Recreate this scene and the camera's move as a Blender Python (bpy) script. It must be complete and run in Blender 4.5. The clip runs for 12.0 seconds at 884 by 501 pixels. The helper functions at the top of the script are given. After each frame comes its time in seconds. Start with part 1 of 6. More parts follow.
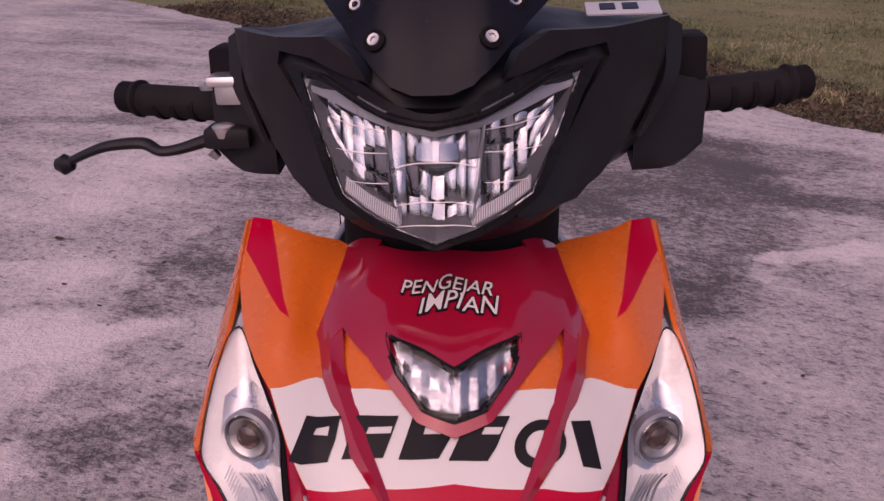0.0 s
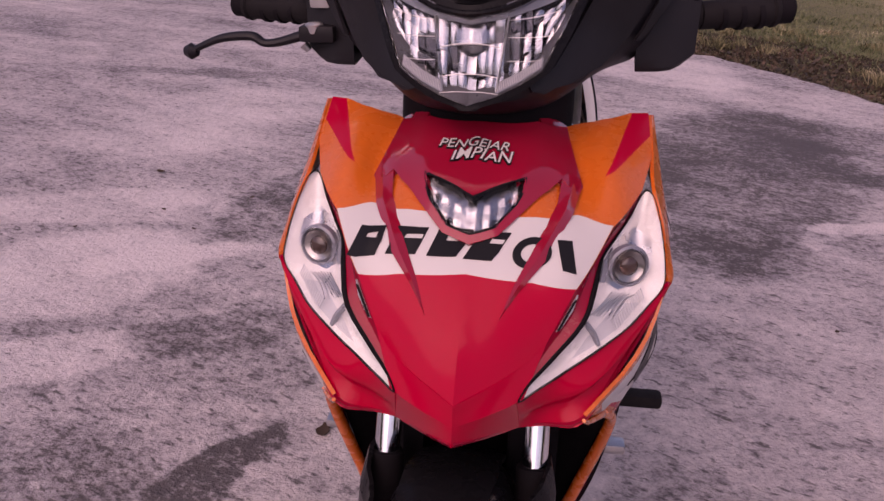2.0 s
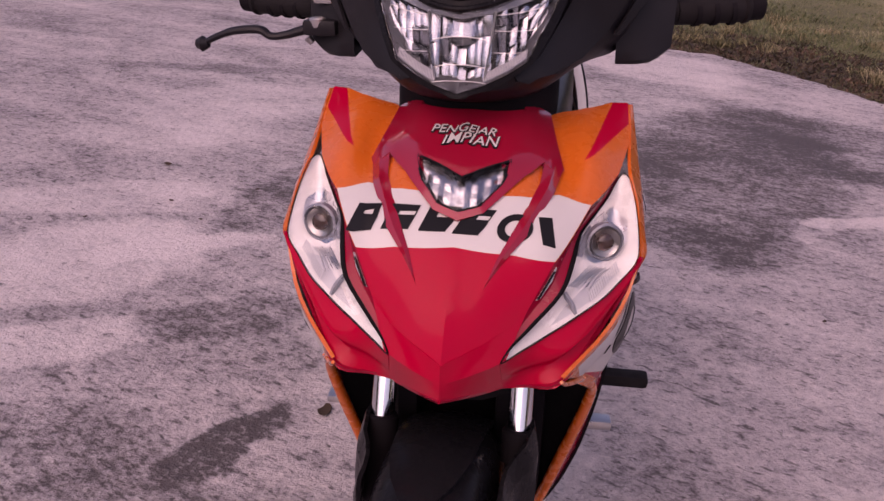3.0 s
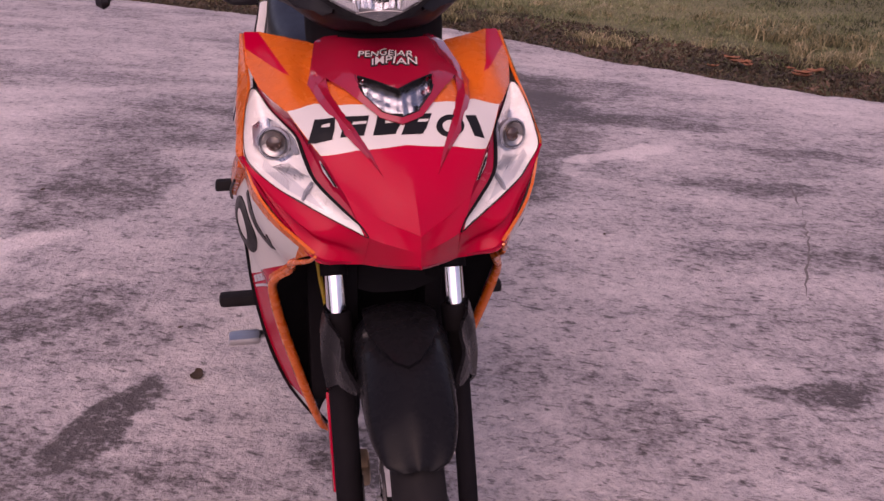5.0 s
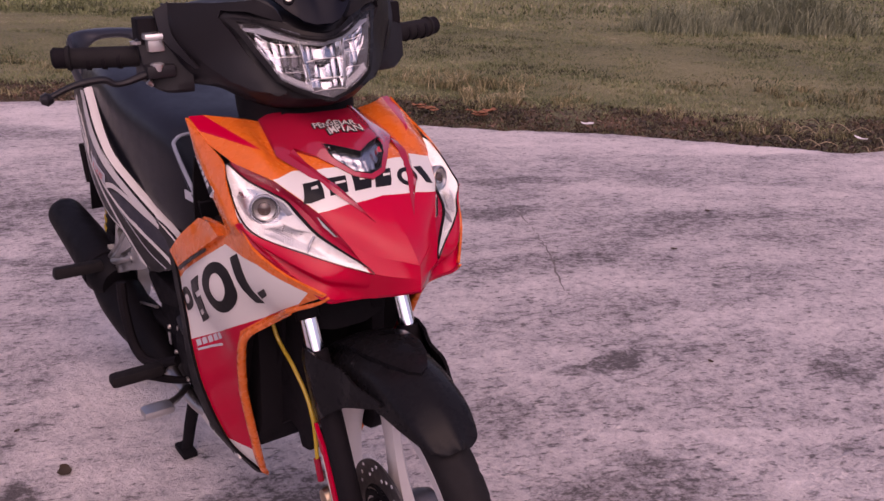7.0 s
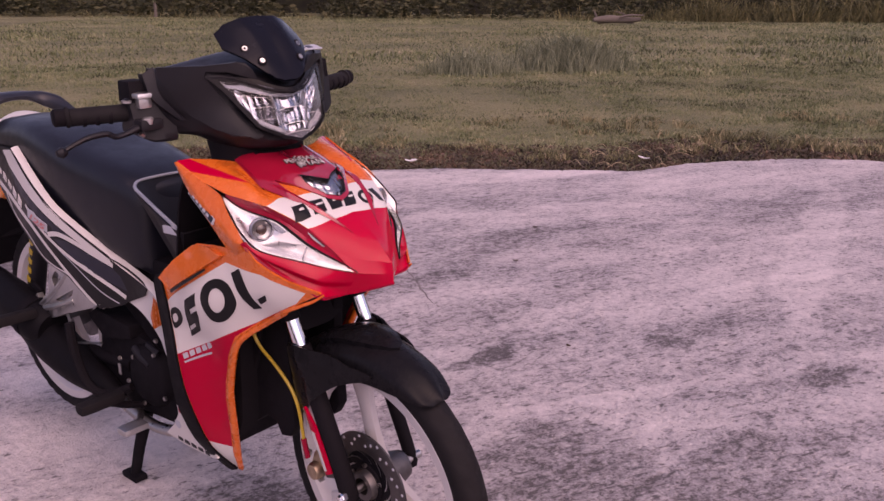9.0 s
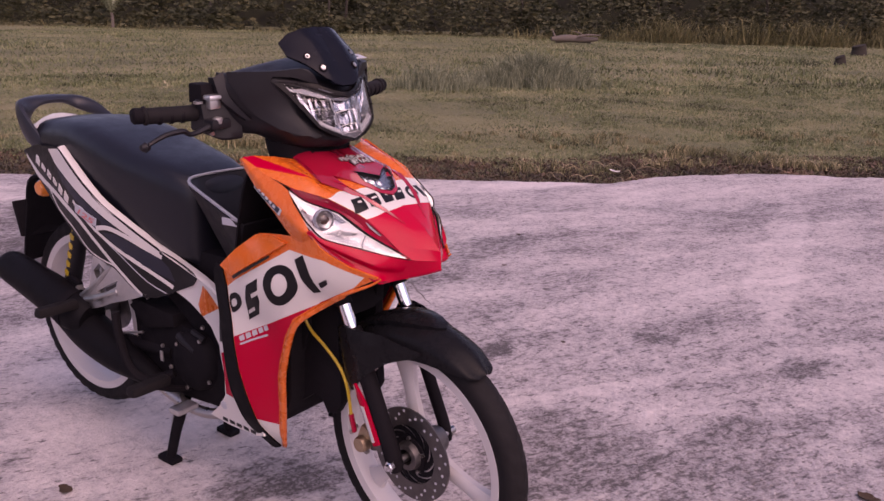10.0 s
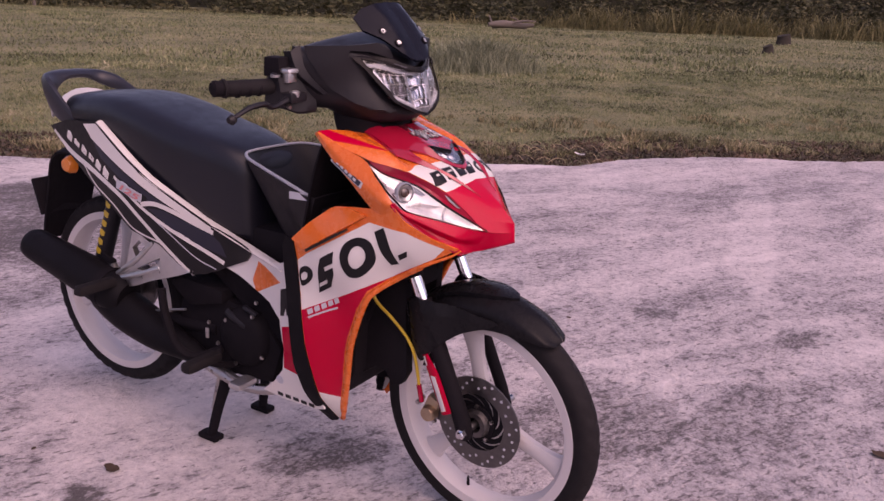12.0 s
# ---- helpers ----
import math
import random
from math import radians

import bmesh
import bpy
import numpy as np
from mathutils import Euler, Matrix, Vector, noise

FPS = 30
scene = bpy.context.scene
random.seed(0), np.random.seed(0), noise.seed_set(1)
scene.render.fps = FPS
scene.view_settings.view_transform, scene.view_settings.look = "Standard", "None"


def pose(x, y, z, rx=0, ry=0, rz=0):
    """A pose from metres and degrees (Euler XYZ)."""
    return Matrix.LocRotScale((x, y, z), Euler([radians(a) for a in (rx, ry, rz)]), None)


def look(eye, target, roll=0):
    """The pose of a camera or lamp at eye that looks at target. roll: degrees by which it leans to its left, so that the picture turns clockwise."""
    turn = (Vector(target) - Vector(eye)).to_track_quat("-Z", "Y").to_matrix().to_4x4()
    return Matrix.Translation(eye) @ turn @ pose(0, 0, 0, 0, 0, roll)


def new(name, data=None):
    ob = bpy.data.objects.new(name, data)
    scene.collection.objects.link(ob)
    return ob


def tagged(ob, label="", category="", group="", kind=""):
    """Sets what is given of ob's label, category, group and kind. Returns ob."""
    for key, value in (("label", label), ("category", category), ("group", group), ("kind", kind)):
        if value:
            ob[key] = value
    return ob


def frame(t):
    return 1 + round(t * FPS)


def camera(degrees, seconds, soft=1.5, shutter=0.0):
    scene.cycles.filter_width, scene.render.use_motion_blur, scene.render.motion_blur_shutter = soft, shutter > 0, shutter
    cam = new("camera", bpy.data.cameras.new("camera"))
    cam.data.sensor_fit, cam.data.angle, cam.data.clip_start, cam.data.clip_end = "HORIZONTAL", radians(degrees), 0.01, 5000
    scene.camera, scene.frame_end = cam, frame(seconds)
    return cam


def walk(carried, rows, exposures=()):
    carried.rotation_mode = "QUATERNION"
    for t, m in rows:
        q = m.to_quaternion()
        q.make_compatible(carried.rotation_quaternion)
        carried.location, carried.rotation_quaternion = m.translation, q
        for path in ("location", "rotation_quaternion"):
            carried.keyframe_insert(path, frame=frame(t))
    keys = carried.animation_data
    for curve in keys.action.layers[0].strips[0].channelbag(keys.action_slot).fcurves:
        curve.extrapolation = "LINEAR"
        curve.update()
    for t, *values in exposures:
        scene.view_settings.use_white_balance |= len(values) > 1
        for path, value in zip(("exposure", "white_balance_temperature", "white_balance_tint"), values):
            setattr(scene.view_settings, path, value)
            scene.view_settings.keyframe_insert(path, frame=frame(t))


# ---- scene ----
cam = camera(55.5, 12.0)
METRES, EYE, TILT, LEAN, TURN = 2.287, 1.18, 0.0, 0.0, 0.0
ROWS = [
    (0.0, 0.0, 0.0, 0.0, 0.03, -23.3, -0.08),
    (0.5, 0.007, -0.0218, -0.0059, 1.79, -23.89, -0.26),
    (1.0, 0.0098, -0.0372, -0.0095, 3.36, -24.19, -0.55),
    (1.5, 0.0136, -0.0685, -0.0093, 4.75, -24.3, -0.89),
    (2.0, 0.0246, -0.1035, -0.0128, 6.33, -24.58, -1.4),
    (2.5, 0.0251, -0.1227, -0.0097, 6.72, -24.66, -1.57),
    (3.0, 0.0343, -0.1359, -0.0087, 6.72, -24.72, -1.58),
    (3.5, 0.0339, -0.1776, -0.016, 4.73, -25.82, -1.32),
    (5.5, -0.116, -0.2239, -0.027, -18.48, -23.62, -1.37),
    (6.0, -0.15, -0.2069, -0.0205, -23.97, -22.21, -1.14),
    (6.5, -0.2112, -0.2103, -0.0081, -30.53, -20.62, -0.94),
    (7.0, -0.2818, -0.2404, -0.0061, -36.59, -20.34, -1.26),
    (9.0, -0.4704, -0.2724, 0.0093, -51.08, -17.12, -0.35),
    (9.5, -0.5422, -0.2547, 0.0054, -54.29, -16.79, -0.61),
    (10.0, -0.5781, -0.2588, 0.0077, -53.92, -16.01, -1.52),
    (10.5, -0.614, -0.2701, 0.0034, -52.16, -15.19, -1.88),
    (11.0, -0.6373, -0.2518, 0.0006, -52.45, -15.28, -2.01),
    (11.5, -0.6573, -0.1966, -0.0003, -55.99, -16.06, -2.17),
    (12.0, -0.6675, -0.1629, -0.0033, -58.54, -16.83, -2.53),
]
walk(cam, [(t, pose(0, 0, EYE, TILT, LEAN, TURN) @ pose(METRES * x, METRES * y, METRES * z, 90 + pitch, roll, yaw)) for t, x, y, z, yaw, pitch, roll in ROWS],
     [(0.0, 0.11, 7800, 53.5), (3.7, 0.26, 7900, 53.2), (7.2, 0.43, 7850, 53), (12.0, 0.64, 7750, 52.7)])

# ---- sky and light ----
world = bpy.data.worlds.new("sky")
scene.world = world
world.use_nodes = True
wt = world.node_tree
sky = wt.nodes.new("ShaderNodeTexSky")
sky.sky_type, sky.sun_disc = "NISHITA", False
sky.sun_elevation, sky.sun_rotation = radians(48), radians(199.6)
sky.air_density, sky.dust_density = 1.0, 2.0
wt.nodes["Background"].inputs[1].default_value = 0.122
wt.links.new(sky.outputs[0], wt.nodes["Background"].inputs[0])
sun = new("sun", bpy.data.lights.new("sun", "SUN"))
sun.data.energy, sun.data.angle, sun.data.color = 1.02, radians(75), (1.0, 0.94, 0.88)
sun.matrix_world = look((-1.6, -4.5, 5.30), (0, 0, 0))

# ---- materials ----
class Mat:
    """A node material under construction: Principled shader with a few short-hands."""

    def __init__(self, name, color=(0.5, 0.5, 0.5), rough=0.5, metal=0.0, **more):
        self.m = bpy.data.materials.new(name)
        self.m.use_nodes = True
        self.t = self.m.node_tree
        self.b = self.t.nodes["Principled BSDF"]
        self.b.inputs["Base Color"].default_value = (*color, 1)
        self.b.inputs["Roughness"].default_value = rough
        self.b.inputs["Metallic"].default_value = metal
        for k, v in more.items():
            self.b.inputs[k.replace("_", " ")].default_value = v
        self.coord = self.t.nodes.new("ShaderNodeTexCoord").outputs["Object"]

    def link(self, a, b):
        self.t.links.new(a, b)

    def noise(self, scale, detail=4.0, rough=0.6, vec=None, distortion=0.0):
        n = self.t.nodes.new("ShaderNodeTexNoise")
        n.inputs["Scale"].default_value, n.inputs["Detail"].default_value = scale, detail
        n.inputs["Roughness"].default_value, n.inputs["Distortion"].default_value = rough, distortion
        self.link(vec or self.coord, n.inputs["Vector"])
        return n.outputs["Fac"]

    def ramp(self, fac, *stops):
        r = self.t.nodes.new("ShaderNodeValToRGB")
        e = r.color_ramp.elements
        while len(e) < len(stops):
            e.new(0.5)
        for el, (p, c) in zip(e, stops):
            el.position, el.color = p, (*c, 1) if len(c) == 3 else c
        self.link(fac, r.inputs[0])
        return r.outputs[0]

    def mix(self, fac, a, b, mode="MIX"):
        n = self.t.nodes.new("ShaderNodeMix")
        n.data_type, n.blend_type = "RGBA", mode
        for sock, v in ((n.inputs[0], fac), (n.inputs[6], a), (n.inputs[7], b)):
            if isinstance(v, (int, float)):
                sock.default_value = v
            elif isinstance(v, tuple):
                sock.default_value = (*v, 1)
            else:
                self.link(v, sock)
        return n.outputs[2]

    def math(self, op, a, b=0.0, c=0.0):
        n = self.t.nodes.new("ShaderNodeMath")
        n.operation = op
        for sock, v in zip(n.inputs, (a, b, c)):
            if isinstance(v, (int, float)):
                sock.default_value = v
            else:
                self.link(v, sock)
        return n.outputs[0]

    def bump(self, height, strength=0.3, distance=0.002):
        n = self.t.nodes.new("ShaderNodeBump")
        n.inputs["Strength"].default_value, n.inputs["Distance"].default_value = strength, distance
        self.link(height, n.inputs["Height"])
        self.link(n.outputs[0], self.b.inputs["Normal"])

    def set(self, name, sock):
        self.link(sock, self.b.inputs[name])
        return self


def paint(name, color, rough=0.22, coat=0.6, metal=0.0, spec=0.5):
    """Lacquered plastic: faint dust in the gloss and a little tonal drift."""
    m = Mat(name, color, rough, metal, Coat_Weight=coat, Coat_Roughness=0.05, Specular_IOR_Level=spec)
    d = m.noise(9, 5, 0.65)
    m.set("Base Color", m.mix(m.ramp(d, (0.35, (0, 0, 0)), (0.8, (0.16, 0.16, 0.16))), color, tuple(min(1, c * 0.85 + 0.02) for c in color)))
    m.set("Roughness", m.ramp(m.noise(45, 4), (0.3, (rough * 0.8,) * 3), (0.75, (rough * 1.5,) * 3)))
    return m.m


def plastic(name, color, rough=0.5, grain=260, strength=0.12, spec=0.3):
    """Moulded plastic or rubber with fine grain and dusty patches."""
    m = Mat(name, color, rough, Specular_IOR_Level=spec)
    dust = m.noise(7, 5, 0.7)
    m.set("Base Color", m.mix(m.ramp(dust, (0.42, (0, 0, 0)), (0.85, (0.3, 0.3, 0.3))), color, tuple(c * 1.5 + 0.004 for c in color)))
    m.set("Roughness", m.ramp(m.noise(30, 4), (0.3, (rough * 0.85,) * 3), (0.75, (min(1, rough * 1.25),) * 3)))
    m.bump(m.noise(grain, 3), strength, 0.001)
    return m.m


def metal(name, color, rough=0.3, strength=0.08):
    m = Mat(name, color, rough, 1.0)
    m.set("Roughness", m.ramp(m.noise(40, 5), (0.3, (rough * 0.7,) * 3), (0.8, (min(1, rough * 1.7),) * 3)))
    m.set("Base Color", m.mix(m.ramp(m.noise(14, 5), (0.4, (0, 0, 0)), (0.8, (0.5, 0.5, 0.5))), color, tuple(c * 0.6 for c in color)))
    m.bump(m.noise(320, 2), strength, 0.0006)
    return m.m


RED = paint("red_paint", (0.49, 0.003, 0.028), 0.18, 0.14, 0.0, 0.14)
DARKRED = paint("darker_red_paint", (0.33, 0.006, 0.028), 0.2, 0.25, 0.0, 0.3)
ORANGE = paint("orange_paint", (0.70, 0.132, 0.014), 0.24, 0.4)
WHITE = paint("white_paint", (0.65, 0.617, 0.59), 0.34, 0.25)
BLACKINK = paint("black_ink", (0.0095, 0.009, 0.0105), 0.35, 0.06, 0.0, 0.16)
GLOSSBLACK = paint("gloss_black", (0.009, 0.0085, 0.010), 0.25, 0.03, 0.0, 0.08)
SCREENBLACK = paint("screen_black", (0.006, 0.0065, 0.0115), 0.2, 0.0, 0.0, 0.12)
NAVY = paint("dark_navy_sticker", (0.014, 0.016, 0.030), 0.35, 0.06, 0.0, 0.3)
SATIN = plastic("satin_black_plastic", (0.011, 0.010, 0.0125), 0.44, 260, 0.12, 0.26)
BLACK = plastic("black_plastic", (0.0105, 0.0092, 0.011), 0.65, 260, 0.12, 0.05)
RUBBER = plastic("tyre_rubber", (0.013, 0.0115, 0.0125), 0.7, 180, 0.25, 0.12)
VINYL = plastic("seat_vinyl", (0.0065, 0.0068, 0.0115), 0.36, 420, 0.2, 0.42)
MUFFLERBLACK = plastic("heatproof_black", (0.0065, 0.006, 0.0075), 0.5, 300, 0.15, 0.08)
# base darker than RED: the handlebar's dark reflection is put into the colour
SHIELDRED = paint("shield_red_lacquer", (0.35, 0.008, 0.028), 0.07, 0.8, 0.0, 0.5)
CHROME = metal("chrome", (0.82, 0.82, 0.84), 0.1, 0.02)
ALLOY = metal("cast_alloy", (0.62, 0.61, 0.60), 0.38)
STEEL = metal("brushed_steel", (0.45, 0.43, 0.42), 0.32)
DARKSTEEL = metal("dark_steel", (0.16, 0.15, 0.15), 0.45)
BRASS = metal("bronze_caliper", (0.52, 0.40, 0.28), 0.4)
GREY = plastic("grey_edge", (0.32, 0.33, 0.36), 0.5)
YELLOW = paint("yellow_hose", (0.52, 0.34, 0.02), 0.35, 0.2)
SMOKE = paint("smoked_bulb", (0.06, 0.035, 0.03), 0.12, 0.6)
SATINREF = metal("satin_reflector", (0.62, 0.62, 0.64), 0.28, 0.01)
FROSTED = metal("frosted_reflector", (0.43, 0.43, 0.46), 0.2, 0.01)
AMBER = paint("amber_lens", (0.75, 0.20, 0.02), 0.15)
WHEELWHITE = paint("white_wheel_paint", (0.58, 0.54, 0.53), 0.42, 0.1)
REFLECTOR = metal("mirror_reflector", (0.37, 0.385, 0.43), 0.2, 0.004)
RAILGREY = plastic("rail_grey", (0.016, 0.017, 0.024), 0.36, 300, 0.15, 0.4)
PEARL = paint("white_lamp_housing", (0.70, 0.685, 0.69), 0.22, 0.5, 0.05)
GREYSHEEN = paint("lamp_housing_grey", (0.20, 0.21, 0.25), 0.3, 0.3)
CORAL = paint("coral_ink", (0.62, 0.20, 0.20), 0.4, 0.1)
GREYINK = paint("grey_ink", (0.45, 0.46, 0.50), 0.4, 0.1)
BOWLGREY = paint("lamp_bowl_grey", (0.075, 0.078, 0.092), 0.3, 0.3)
glass = Mat("clear_lens", (1, 1, 1), 0.02, Transmission_Weight=1.0, IOR=1.2)
GLASS = glass.m

# ---- mesh helpers ----
def part(name, bm, mats, parent, label="", angle=38, m=None):
    """Link a bmesh as one mesh object under its parent."""
    if m is not None:
        bm.transform(m)
    bm.normal_update()
    for f in bm.faces:
        f.smooth = True
    for e in bm.edges:
        if len(e.link_faces) == 2 and e.calc_face_angle(0) > radians(angle):
            e.smooth = False
    me = bpy.data.meshes.new(name)
    bm.to_mesh(me)
    bm.free()
    for one in mats if isinstance(mats, (list, tuple)) else [mats]:
        me.materials.append(one)
    ob = new(name, me)
    ob.parent = parent
    return tagged(ob, label)


def spline(pts, per=6, closed=False):
    """A smooth curve (Catmull-Rom) through a few points, as a list of Vectors."""
    p = [Vector(q) for q in pts]
    n = len(p)
    out = []
    for i in range(n if closed else n - 1):
        a, b, c, d = (p[(i + k) % n] if closed else p[min(max(i + k, 0), n - 1)] for k in (-1, 0, 1, 2))
        for k in range(per):
            t = k / per
            out.append(0.5 * ((2 * b) + (c - a) * t + (2 * a - 5 * b + 4 * c - d) * t * t + (3 * b - a - 3 * c + d) * t ** 3))
    if not closed:
        out.append(p[-1].copy())
    return out


def tps(points):
    """A smooth thin-plate surface w = f(u, v) through a few (u, v, w)."""
    P = np.array(points, float)
    n = len(P)
    d = np.linalg.norm(P[:, None, :2] - P[None, :, :2], axis=2)
    K = np.where(d > 0, d * d * np.log(d + 1e-12), 0) + np.eye(n) * 2e-5
    Q = np.hstack([np.ones((n, 1)), P[:, :2]])
    A = np.block([[K, Q], [Q.T, np.zeros((3, 3))]])
    w = np.linalg.solve(A, np.concatenate([P[:, 2], np.zeros(3)]))

    def f(u, v):
        r = np.hypot(P[:, 0] - u, P[:, 1] - v)
        return float(np.dot(w[:n], np.where(r > 0, r * r * np.log(r + 1e-12), 0)) + w[n] + w[n + 1] * u + w[n + 2] * v)
    return f


def inside(poly, x, y):
    hit, n = False, len(poly)
    for i in range(n):
        (x1, y1), (x2, y2) = poly[i], poly[i - 1]
        if (y1 > y) != (y2 > y) and x < (x2 - x1) * (y - y1) / (y2 - y1) + x1:
            hit = not hit
    return hit


def near(poly, x, y):
    best = 9.0
    for i in range(len(poly)):
        (x1, y1), (x2, y2) = poly[i - 1], poly[i]
        dx, dy = x2 - x1, y2 - y1
        t = min(1, max(0, ((x - x1) * dx + (y - y1) * dy) / (dx * dx + dy * dy + 1e-12)))
        best = min(best, math.hypot(x - x1 - t * dx, y - y1 - t * dy))
    return best


def finer(poly, step, closed=True):
    out = []
    n = len(poly)
    for i in range(n if closed else n - 1):
        a, b = poly[i], poly[(i + 1) % n]
        k = max(1, int(math.hypot(b[0] - a[0], b[1] - a[1]) / step))
        out += [(a[0] + (b[0] - a[0]) * j / k, a[1] + (b[1] - a[1]) * j / k) for j in range(k)]
    if not closed:
        out.append(tuple(poly[-1]))
    return out


def inset(poly, d):
    """The outline moved inwards by d."""
    n = len(poly)
    area = sum(poly[i - 1][0] * poly[i][1] - poly[i][0] * poly[i - 1][1] for i in range(n))
    k = d if area > 0 else -d
    out = []
    for i in range(n):
        a, b, c = Vector(poly[i - 1]), Vector(poly[i]), Vector(poly[(i + 1) % n])
        e, f = (b - a).normalized(), (c - b).normalized()
        m = Vector((-e.y - f.y, e.x + f.x))
        m = m.normalized() / max(0.5, math.cos(e.angle(f, 0) / 2)) if m.length > 1e-6 else Vector((-e.y, e.x))
        out.append(tuple(b + m * k))
    return out


def rounded(pts, per=5):
    return [(v[0], v[1]) for v in spline([(p[0], p[1], 0) for p in pts], per, True)]


def sheet(outline, surf, step=0.012, thick=0.003, out=(0, -1, 0), zones=(), lift=0.0, holes=()):
    """A curved panel: the outline filled with triangles, bent onto surf(u, v) and given thickness.
    zones: polygons whose triangles take material 1, 2, ... ; holes: polygons left open."""
    from mathutils.geometry import delaunay_2d_cdt
    outline = [tuple(p[:2]) for p in outline]
    loops = [finer(outline, step)] + [finer(h, step) for h in holes]
    lines = [finer(z, step) for z in zones]
    verts, edges = [], []
    for lp in loops + lines:
        s0 = len(verts)
        verts += [Vector(p) for p in lp]
        edges += [(s0 + i, s0 + (i + 1) % len(lp)) for i in range(len(lp))]
    us, vs = [p[0] for p in outline], [p[1] for p in outline]
    for i in range(int((max(us) - min(us)) / step) + 1):
        for j in range(int((max(vs) - min(vs)) / step) + 1):
            u, v = min(us) + (i + 0.5 * (j % 2) + 0.25) * step, min(vs) + (j + 0.4) * step
            if inside(outline, u, v) and near(outline, u, v) > 0.45 * step and all(near(z, u, v) > 0.4 * step for z in lines):
                verts.append(Vector((u, v)))
    vo, _, fo, *_ = delaunay_2d_cdt(verts, edges, [], 0, 1e-6)
    bm = bmesh.new()
    bv = [bm.verts.new(surf(p.x, p.y)) for p in vo]
    for f in fo:
        cx, cy = sum(vo[i].x for i in f) / 3, sum(vo[i].y for i in f) / 3
        if inside(outline, cx, cy) and not any(inside(h, cx, cy) for h in holes):
            face = bm.faces.new([bv[i] for i in f])
            for k, z in enumerate(zones):
                if inside(z, cx, cy):
                    face.material_index = k + 1
    for v in [v for v in bm.verts if not v.link_faces]:
        bm.verts.remove(v)
    shell(bm, thick, out, lift)
    return bm


def shell(bm, thick, out, lift=0.0):
    """Give an open surface thickness behind its outer side."""
    bm.normal_update()
    if sum((f.normal * f.calc_area() for f in bm.faces), Vector()).dot(Vector(out)) < 0:
        bmesh.ops.reverse_faces(bm, faces=bm.faces[:])
        bm.normal_update()
    nrm = {v: v.normal.copy() for v in bm.verts}
    front = bm.faces[:]
    rim = [e for e in bm.edges if len(e.link_faces) == 1]
    back = {}
    for v in list(bm.verts):
        back[v] = bm.verts.new(v.co + nrm[v] * (lift - thick))
    for v in nrm:
        v.co += nrm[v] * lift
    for f in front:
        g = bm.faces.new([back[v] for v in reversed(f.verts)])
        g.material_index = f.material_index
    for e in rim:
        lp = e.link_loops[0]
        a, b = lp.vert, lp.link_loop_next.vert
        g = bm.faces.new([b, a, back[a], back[b]])
        g.material_index = lp.face.material_index


def loft(curves, nu=20, nv=10, closed=False, caps=False, thick=0.0, out=(0, -1, 0), smooth_u=True, smooth_v=True):
    """A skin through several curves, each a list of points; nu points along, nv steps between neighbouring curves."""
    def resample(pts, n, loop):
        p = spline(pts, 12, loop) if smooth_u else [Vector(q) for q in pts] + ([Vector(pts[0])] if loop else [])
        if loop and smooth_u:
            p.append(p[0].copy())
        s = [0.0]
        for a, b in zip(p, p[1:]):
            s.append(s[-1] + (b - a).length)
        res = []
        m = n if loop else n - 1
        for k in range(n):
            d = s[-1] * k / m
            i = 0
            while i < len(p) - 2 and s[i + 1] < d:
                i += 1
            f = (d - s[i]) / max(1e-9, s[i + 1] - s[i])
            res.append(p[i].lerp(p[i + 1], min(1, max(0, f))))
        return res
    rows = [resample(c, nu, closed) for c in curves]
    cols = []
    for k in range(nu):
        line = [r[k] for r in rows]
        if smooth_v and len(line) > 2:
            cols.append(spline(line, nv))
        else:
            cols.append([a.lerp(b, j / nv) for a, b in zip(line, line[1:]) for j in range(nv)] + [line[-1]])
    bm = bmesh.new()
    g = [[bm.verts.new(v) for v in c] for c in cols]
    for i in range(nu if closed else nu - 1):
        a, b = g[i], g[(i + 1) % nu]
        for j in range(len(a) - 1):
            bm.faces.new((a[j], b[j], b[j + 1], a[j + 1]))
    if caps:
        for j in (0, -1):
            bm.faces.new([c[j] for c in g])
    if thick:
        shell(bm, thick, out)
    else:
        bmesh.ops.recalc_face_normals(bm, faces=bm.faces[:])
    return bm


def tube(path, radius, sides=10, per=6, caps=True, smooth=True, squash=1.0):
    """A round bar along a path; radius may be a list, one for each path point."""
    pts = spline(path, per) if smooth and len(path) > 2 else [Vector(p) for p in path]
    n = len(pts)
    if isinstance(radius, (int, float)):
        rad = [radius] * n
    else:
        rr = spline([(r, 0, 0) for r in radius], per) if smooth and len(path) > 2 else [Vector((r, 0, 0)) for r in radius]
        rad = [v.x for v in rr]
    bm = bmesh.new()
    up = None
    rings = []
    for i, p in enumerate(pts):
        d = (pts[min(i + 1, n - 1)] - pts[max(i - 1, 0)]).normalized()
        if up is None:
            up = Vector((0, 0, 1)) if abs(d.z) < 0.9 else Vector((0, 1, 0))
        side = d.cross(up).normalized()
        up = side.cross(d).normalized()
        rings.append([bm.verts.new(p + (side * math.cos(k * math.tau / sides) + up * math.sin(k * math.tau / sides) * squash) * rad[i]) for k in range(sides)])
    for a, b in zip(rings, rings[1:]):
        for k in range(sides):
            bm.faces.new((a[k], a[(k + 1) % sides], b[(k + 1) % sides], b[k]))
    if caps:
        bm.faces.new(rings[0])
        bm.faces.new(rings[-1])
    bmesh.ops.recalc_face_normals(bm, faces=bm.faces[:])
    return bm


